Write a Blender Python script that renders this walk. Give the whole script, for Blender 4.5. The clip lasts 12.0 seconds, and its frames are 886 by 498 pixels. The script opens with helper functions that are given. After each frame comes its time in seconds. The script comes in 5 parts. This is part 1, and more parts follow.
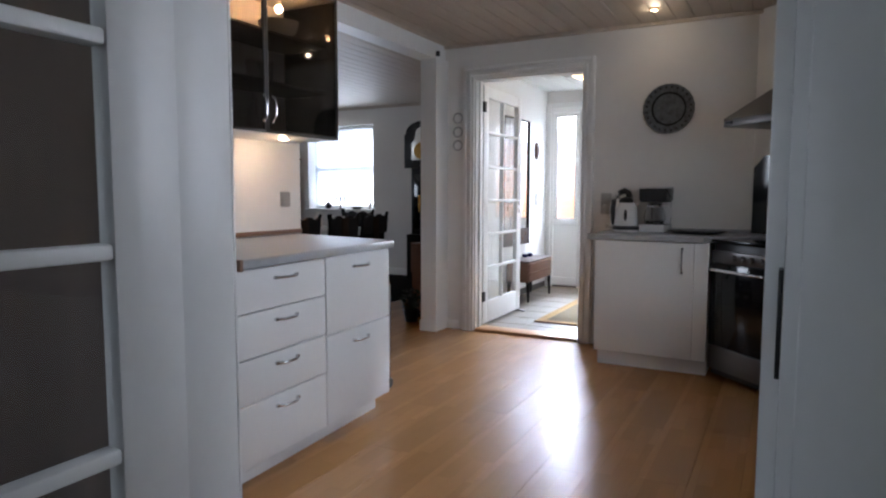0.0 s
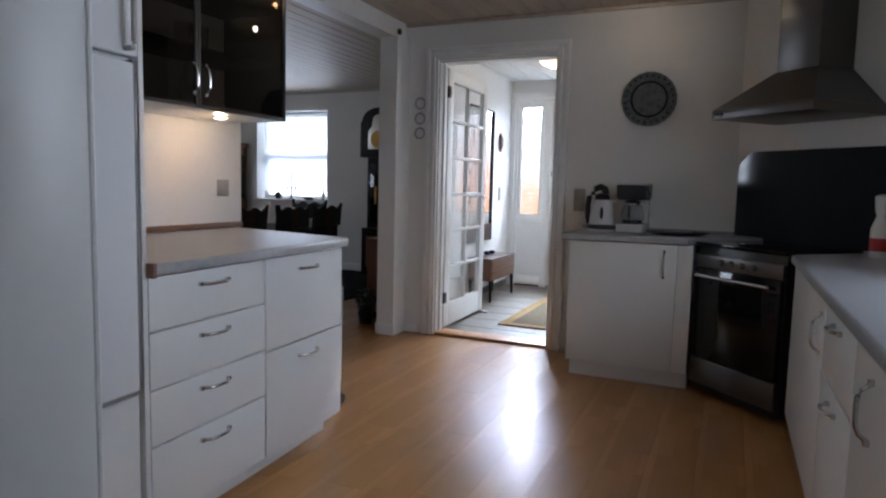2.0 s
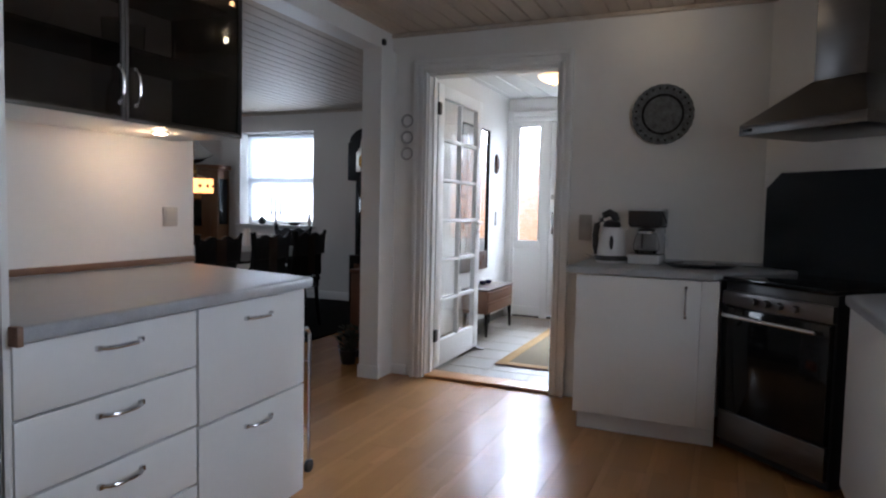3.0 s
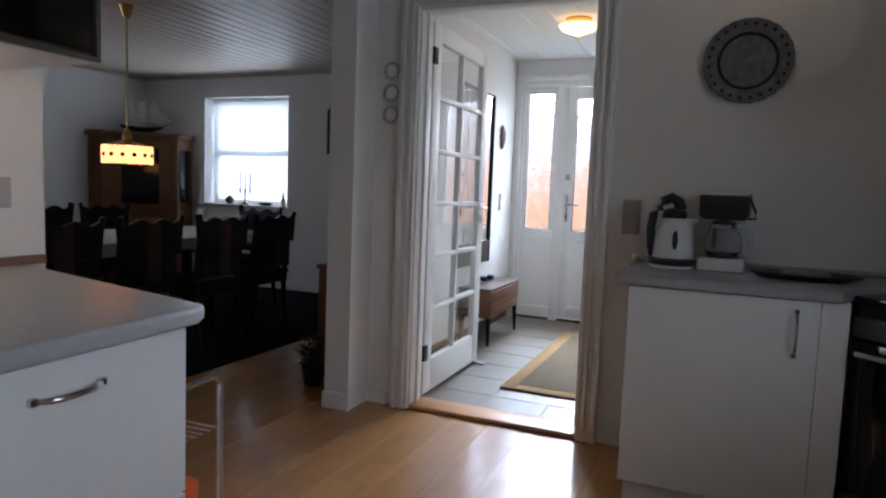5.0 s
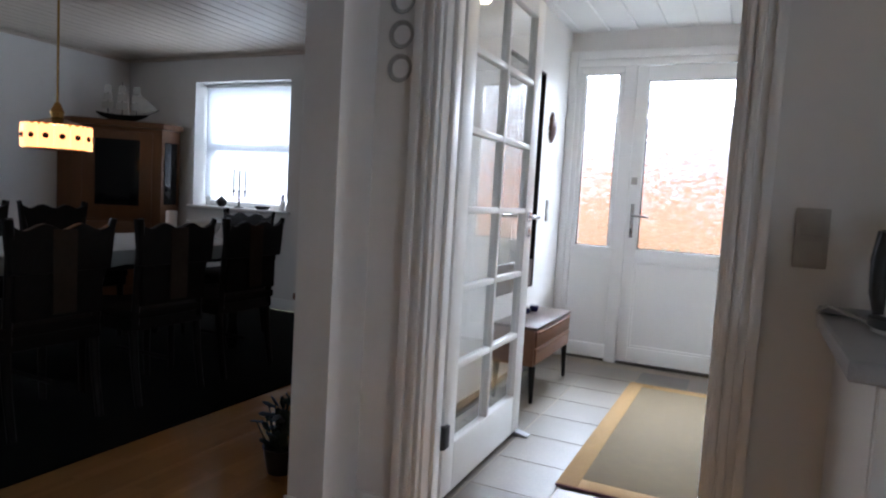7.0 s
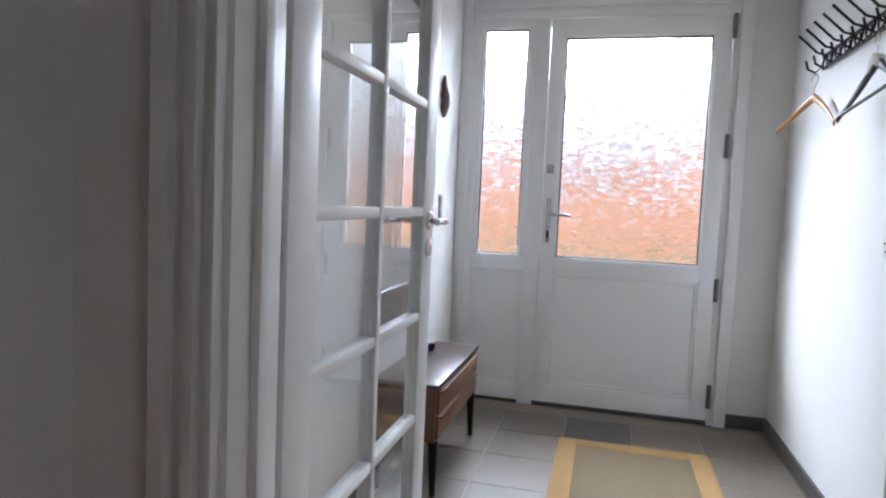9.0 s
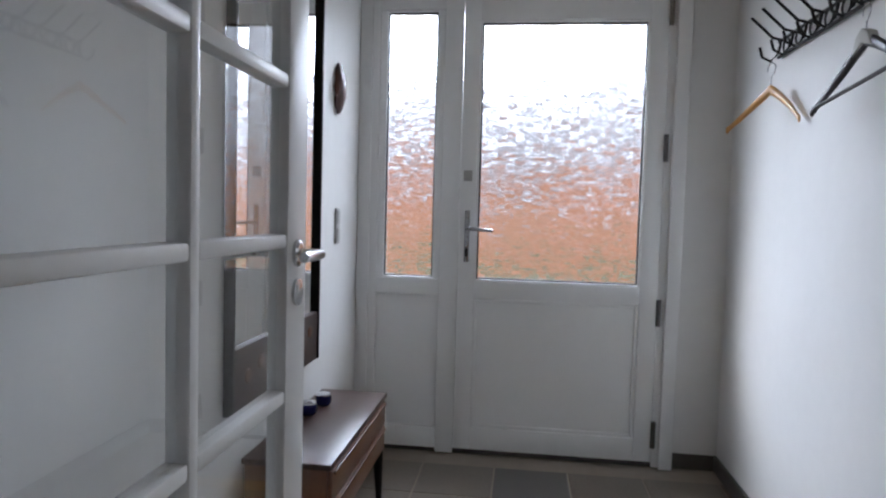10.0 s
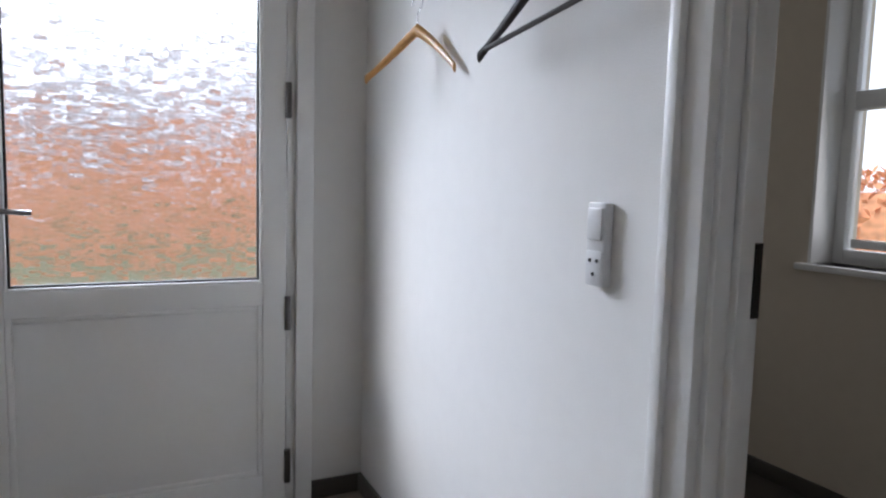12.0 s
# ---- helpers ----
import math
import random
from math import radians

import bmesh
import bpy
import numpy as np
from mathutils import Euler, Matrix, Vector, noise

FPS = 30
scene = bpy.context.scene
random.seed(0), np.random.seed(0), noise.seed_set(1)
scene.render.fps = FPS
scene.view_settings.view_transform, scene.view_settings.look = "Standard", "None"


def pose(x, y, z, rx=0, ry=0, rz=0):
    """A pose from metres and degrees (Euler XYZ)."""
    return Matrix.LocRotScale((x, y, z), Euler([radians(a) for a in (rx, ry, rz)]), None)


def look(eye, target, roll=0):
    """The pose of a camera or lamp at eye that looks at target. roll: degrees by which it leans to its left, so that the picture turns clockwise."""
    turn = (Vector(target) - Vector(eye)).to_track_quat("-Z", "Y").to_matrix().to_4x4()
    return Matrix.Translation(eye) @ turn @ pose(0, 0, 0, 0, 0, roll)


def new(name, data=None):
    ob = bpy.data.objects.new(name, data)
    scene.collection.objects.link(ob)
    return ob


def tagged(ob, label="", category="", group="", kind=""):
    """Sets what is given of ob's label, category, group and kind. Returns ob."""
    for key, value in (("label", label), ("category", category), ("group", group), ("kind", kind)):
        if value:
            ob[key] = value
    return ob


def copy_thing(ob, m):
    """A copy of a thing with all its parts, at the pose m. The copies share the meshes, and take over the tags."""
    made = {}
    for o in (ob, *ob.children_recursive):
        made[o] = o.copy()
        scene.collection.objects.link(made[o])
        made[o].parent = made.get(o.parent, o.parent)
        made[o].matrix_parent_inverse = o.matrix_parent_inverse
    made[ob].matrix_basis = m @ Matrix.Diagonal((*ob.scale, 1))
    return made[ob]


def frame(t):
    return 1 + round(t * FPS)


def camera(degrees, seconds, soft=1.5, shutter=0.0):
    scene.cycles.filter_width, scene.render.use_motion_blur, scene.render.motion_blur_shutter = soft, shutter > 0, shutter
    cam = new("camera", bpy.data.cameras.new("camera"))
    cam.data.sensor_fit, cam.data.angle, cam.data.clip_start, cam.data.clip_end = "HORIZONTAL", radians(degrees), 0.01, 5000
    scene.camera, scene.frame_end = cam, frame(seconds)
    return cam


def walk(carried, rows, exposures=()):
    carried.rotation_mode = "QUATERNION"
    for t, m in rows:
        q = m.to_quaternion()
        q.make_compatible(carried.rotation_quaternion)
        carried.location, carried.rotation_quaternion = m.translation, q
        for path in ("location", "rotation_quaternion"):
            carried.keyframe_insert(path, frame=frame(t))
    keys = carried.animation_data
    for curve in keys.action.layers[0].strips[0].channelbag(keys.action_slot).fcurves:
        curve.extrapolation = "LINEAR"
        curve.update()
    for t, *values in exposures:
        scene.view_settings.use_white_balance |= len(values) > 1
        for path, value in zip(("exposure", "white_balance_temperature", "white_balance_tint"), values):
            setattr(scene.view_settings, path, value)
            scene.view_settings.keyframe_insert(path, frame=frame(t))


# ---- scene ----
cam = camera(68.6, 12.0, soft=2.2)
PATH = [
    (0, (0.225, 0.085, 1.152), (-0.707, 1.846, 0.98), 0.1),
    (0.5, (0.223, 0.126, 1.152), (-0.742, 1.875, 1.036), 0.5),
    (1, (0.18, 0.197, 1.138), (-0.793, 1.938, 0.991), 1.6),
    (1.5, (0.073, 0.336, 1.144), (-0.834, 2.112, 0.999), 1.1),
    (2, (-0.008, 0.45, 1.151), (-0.812, 2.271, 0.957), 1.4),
    (2.5, (-0.085, 0.674, 1.148), (-0.874, 2.504, 0.974), 1.3),
    (3, (-0.169, 0.934, 1.174), (-0.969, 2.763, 1.049), 1.2),
    (3.2, (-0.208, 1.039, 1.173), (-0.979, 2.881, 1.07), 1.2),
    (4.8, (-0.564, 1.813, 1.198), (-1.327, 3.653, 1.022), 1.9),
    (5, (-0.603, 1.92, 1.165), (-1.381, 3.753, 0.984), 2.2),
    (5.5, (-0.768, 2.229, 1.18), (-1.487, 4.09, 1.049), 1.4),
    (6, (-0.887, 2.483, 1.161), (-1.676, 4.312, 0.978), 2.1),
    (6.5, (-1.007, 2.795, 1.173), (-1.858, 4.598, 1.011), 2.5),
    (6.7, (-1.048, 2.896, 1.143), (-1.91, 4.694, 0.986), 3.1),
    (8.5, (-1.463, 3.891, 1.098), (-2.138, 5.775, 0.932), 3.1),
    (9, (-1.566, 4.196, 1.114), (-2.059, 6.132, 0.97), 2.5),
    (9.5, (-1.656, 4.448, 1.098), (-1.969, 6.42, 0.946), 2.0),
    (10, (-1.633, 4.767, 1.145), (-1.876, 6.749, 1.034), 1.6),
    (10.5, (-1.663, 5.0, 1.138), (-1.777, 6.993, 1.024), 2.2),
    (11, (-1.659, 5.253, 1.19), (-1.392, 7.232, 1.078), 1.4),
    (11.5, (-1.645, 5.385, 1.19), (-1.039, 7.284, 1.024), 1.9),
    (12, (-1.523, 5.505, 1.172), (-0.647, 7.294, 0.987), 1.5),
]
walk(cam, [(t, look(eye, target, roll)) for t, eye, target, roll in PATH],
     exposures=[(0, 1.9, 5850, 13), (0.8, 1.6, 5800, 12), (2.5, 1.52, 5750, 12), (5.0, 1.28, 5750, 12), (5.5, 1.03, 5750, 12), (6.5, 1.45, 5800, 12), (8.5, 1.2, 5850, 13), (9, 0.95, 5850, 13), (9.5, 0.72, 5850, 13), (10, 0.27, 5850, 13), (10.5, 0.0, 5850, 13), (11.2, 0.22, 5900, 13), (12, 0.32, 6000, 14)])

# ---- world and large lights ----
world = bpy.data.worlds.new("sky")
scene.world = world
world.use_nodes = True
wn, wl = world.node_tree.nodes, world.node_tree.links
sky = wn.new("ShaderNodeTexSky")
sky.sky_type = "NISHITA"
sky.sun_disc = False
sky.sun_elevation, sky.sun_rotation = radians(38), radians(-68)
sky.dust_density, sky.air_density = 3.0, 1.0
wn["Background"].inputs["Strength"].default_value = 0.15
overcast = wn.new("ShaderNodeMix")
overcast.data_type = "RGBA"
overcast.inputs[0].default_value = 0.75
overcast.inputs[7].default_value = (9.8, 10.1, 10.6, 1)
wl.new(sky.outputs[0], overcast.inputs[6])
wl.new(overcast.outputs[2], wn["Background"].inputs[0])


def sun_lamp():
    d = bpy.data.lights.new("sun", "SUN")
    d.energy, d.angle, d.color = 1.5, radians(25), (1, 0.97, 0.93)
    ob = new("sun", d)
    ob.matrix_world = look((0, 0, 0), (0.73, -0.295, -0.62))
    return ob


sun_lamp()


def window_light(name, eye, target, w, h, watts, color=(0.86, 0.93, 1.0)):
    d = bpy.data.lights.new(name, "AREA")
    d.shape, d.size, d.size_y, d.energy, d.color = "RECTANGLE", w, h, watts, color
    ob = new(name, d)
    ob.matrix_world = look(eye, target)
    return ob


def bulb(name, at, watts, radius=0.02, color=(1, 0.72, 0.42)):
    d = bpy.data.lights.new(name, "POINT")
    d.energy, d.shadow_soft_size, d.color = watts, radius, color
    ob = new(name, d)
    ob.location = at
    return ob


window_light("kitchen_window_daylight", (1.16, 2.45, 1.6), (0, 2.3, 1.5), 0.9, 0.95, 4.6)
window_light("dining_window_daylight", (-5.57, 8.06, 1.52), (-5.57, 5, 1.4), 1.1, 1.15, 10)
window_light("dining_side_daylight", (-7.16, 4.8, 1.7), (-4, 4.8, 1.6), 0.9, 0.7, 4.5)
window_light("side_room_daylight", (0.98, 6.65, 1.5), (-0.6, 6.4, 1.3), 0.85, 1.0, 3.4, (1, 0.97, 0.92))
window_light("front_room_daylight", (-1.6, -3.3, 1.5), (-1.0, 0, 1.3), 1.4, 1.2, 2.4)
window_light("porch_daylight", (-2.1, 9.3, 2.75), (-1.5, 6.8, 1.0), 2.2, 1.3, 172)
bulb("hall_bulb", (-1.6, 6.5, 2.26), 1.2, 0.04)
bulb("cabinet_spot", (-2.18, 2.8, 1.425), 0.8, 0.02, (1, 0.62, 0.32))
bulb("shelf_bulb", (-2.2, 2.8, 2.12), 1.2, 0.02, (1, 0.6, 0.28))
bulb("ceiling_spot_bulb", (-0.6, 4.6, 2.33), 0.25, 0.02, (1, 0.78, 0.52))
bulb("ceiling_spot_bulb", (-0.9, 2.2, 2.33), 0.4, 0.02, (1, 0.78, 0.52))
bulb("pendant_bulb", (-4.49, 5.3, 1.34), 0.35, 0.05)


# ---- materials ----
def mat(name, color, rough=0.5, metal=0.0, var=0.08, scale=6.0, grain=0.0, bump=0.0, bump_scale=120.0, stretch=(1, 1, 1), rand=0.0, coat=0.0):
    m = bpy.data.materials.new(name)
    m.use_nodes = True
    n, l = m.node_tree.nodes, m.node_tree.links
    b = n["Principled BSDF"]
    b.inputs["Roughness"].default_value, b.inputs["Metallic"].default_value = rough, metal
    b.inputs["Coat Weight"].default_value = coat
    b.inputs["Coat Roughness"].default_value = 0.12
    tc = n.new("ShaderNodeTexCoord")
    mp = n.new("ShaderNodeMapping")
    mp.inputs["Scale"].default_value = stretch
    l.new(tc.outputs["Object"], mp.inputs[0])
    big = n.new("ShaderNodeTexNoise")
    big.inputs["Scale"].default_value, big.inputs["Detail"].default_value = scale, 4
    fine = n.new("ShaderNodeTexNoise")
    fine.inputs["Scale"].default_value, fine.inputs["Detail"].default_value = scale * 14, 5
    l.new(mp.outputs[0], big.inputs[0])
    l.new(mp.outputs[0], fine.inputs[0])
    mixn = n.new("ShaderNodeMix")
    mixn.inputs[0].default_value = 0.35 + grain * 0.3
    l.new(big.outputs["Fac"], mixn.inputs[2])
    l.new(fine.outputs["Fac"], mixn.inputs[3])
    val = n.new("ShaderNodeMapRange")
    val.inputs[1].default_value, val.inputs[2].default_value = 0.3, 0.7
    val.inputs[3].default_value, val.inputs[4].default_value = 1 - var, 1 + var
    l.new(mixn.outputs[0], val.inputs[0])
    hsv = n.new("ShaderNodeHueSaturation")
    hsv.inputs["Color"].default_value = (*color, 1)
    if rand:
        info = n.new("ShaderNodeObjectInfo")
        mr = n.new("ShaderNodeMapRange")
        mr.inputs[3].default_value, mr.inputs[4].default_value = 1 - rand, 1 + rand
        l.new(info.outputs["Random"], mr.inputs[0])
        mul = n.new("ShaderNodeMath")
        mul.operation = "MULTIPLY"
        l.new(mr.outputs[0], mul.inputs[0])
        l.new(val.outputs[0], mul.inputs[1])
        l.new(mul.outputs[0], hsv.inputs["Value"])
    else:
        l.new(val.outputs[0], hsv.inputs["Value"])
    l.new(hsv.outputs[0], b.inputs["Base Color"])
    rr = n.new("ShaderNodeMapRange")
    rr.inputs[3].default_value, rr.inputs[4].default_value = max(0.02, rough * 0.85), min(1, rough * 1.15)
    l.new(big.outputs["Fac"], rr.inputs[0])
    l.new(rr.outputs[0], b.inputs["Roughness"])
    if bump:
        bn = n.new("ShaderNodeTexNoise")
        bn.inputs["Scale"].default_value, bn.inputs["Detail"].default_value = bump_scale, 3
        l.new(mp.outputs[0], bn.inputs[0])
        bp = n.new("ShaderNodeBump")
        bp.inputs["Strength"].default_value, bp.inputs["Distance"].default_value = bump, 0.002
        l.new(bn.outputs["Fac"], bp.inputs["Height"])
        l.new(bp.outputs[0], b.inputs["Normal"])
    return m


def glass(name, color=(1, 1, 1), rough=0.0, ior=1.45, pattern=False):
    m = bpy.data.materials.new(name)
    m.use_nodes = True
    n, l = m.node_tree.nodes, m.node_tree.links
    b = n["Principled BSDF"]
    b.inputs["Base Color"].default_value = (*color, 1)
    b.inputs["Transmission Weight"].default_value = 1
    b.inputs["Roughness"].default_value, b.inputs["IOR"].default_value = rough, ior
    if pattern:
        tc = n.new("ShaderNodeTexCoord")
        total = tc.outputs["Normal"]
        for size, k in (((0.041, 0.004, 0.017), 0.2), ((0.016, 0.004, 0.0065), 0.24)):
            sn = n.new("ShaderNodeVectorMath")
            sn.operation = "SNAP"
            sn.inputs[1].default_value = size
            l.new(tc.outputs["Object"], sn.inputs[0])
            wh = n.new("ShaderNodeTexWhiteNoise")
            l.new(sn.outputs[0], wh.inputs[0])
            ce = n.new("ShaderNodeVectorMath")
            ce.operation = "SUBTRACT"
            ce.inputs[1].default_value = (0.5, 0.5, 0.5)
            l.new(wh.outputs["Color"], ce.inputs[0])
            ma = n.new("ShaderNodeVectorMath")
            ma.operation = "MULTIPLY_ADD"
            ma.inputs[1].default_value = (k, 0, k)
            l.new(ce.outputs[0], ma.inputs[0])
            l.new(total, ma.inputs[2])
            total = ma.outputs[0]
        nm = n.new("ShaderNodeVectorMath")
        nm.operation = "NORMALIZE"
        l.new(total, nm.inputs[0])
        l.new(nm.outputs[0], b.inputs["Normal"])
    return m


def blind_material():
    m = bpy.data.materials.new("white_blind_slat")
    m.use_nodes = True
    n, l = m.node_tree.nodes, m.node_tree.links
    n.remove(n["Principled BSDF"])
    d, t, x = n.new("ShaderNodeBsdfDiffuse"), n.new("ShaderNodeBsdfTranslucent"), n.new("ShaderNodeMixShader")
    d.inputs[0].default_value = t.inputs[0].default_value = (0.85, 0.87, 0.9, 1)
    x.inputs[0].default_value = 0.6
    l.new(d.outputs[0], x.inputs[1])
    l.new(t.outputs[0], x.inputs[2])
    l.new(x.outputs[0], n["Material Output"].inputs[0])
    return m


def glow(name, color, strength):
    m = bpy.data.materials.new(name)
    m.use_nodes = True
    b = m.node_tree.nodes["Principled BSDF"]
    b.inputs["Base Color"].default_value = (*color, 1)
    b.inputs["Emission Color"].default_value = (*color, 1)
    b.inputs["Emission Strength"].default_value = strength
    return m


def strip_floor():
    """Laminate boards with three staggered strips on each."""
    m = mat("beech_laminate", (0.50, 0.262, 0.097), 0.25, var=0.05, scale=3, grain=0.3, stretch=(7, 1.0, 1), rand=0.045, coat=0.1)
    n, l = m.node_tree.nodes, m.node_tree.links
    b = n["Principled BSDF"]
    old = b.inputs["Base Color"].links[0].from_socket
    tc = n.new("ShaderNodeTexCoord")
    mp = n.new("ShaderNodeMapping")
    mp.inputs["Rotation"].default_value = (0, 0, radians(90))
    l.new(tc.outputs["Object"], mp.inputs[0])
    br = n.new("ShaderNodeTexBrick")
    br.inputs["Color1"].default_value, br.inputs["Color2"].default_value = (0.9, 0.88, 0.86, 1), (1.08, 1.07, 1.05, 1)
    br.inputs["Mortar"].default_value = (0.86, 0.82, 0.78, 1)
    br.inputs["Scale"].default_value, br.inputs["Mortar Size"].default_value = 1.0, 0.0007
    br.inputs["Brick Width"].default_value, br.inputs["Row Height"].default_value = 0.42, 0.0633
    l.new(mp.outputs[0], br.inputs[0])
    mx = n.new("ShaderNodeMix")
    mx.data_type, mx.blend_type = "RGBA", "MULTIPLY"
    mx.inputs[0].default_value = 1.0
    l.new(old, mx.inputs[6])
    l.new(br.outputs[0], mx.inputs[7])
    l.new(mx.outputs[2], b.inputs["Base Color"])
    return m


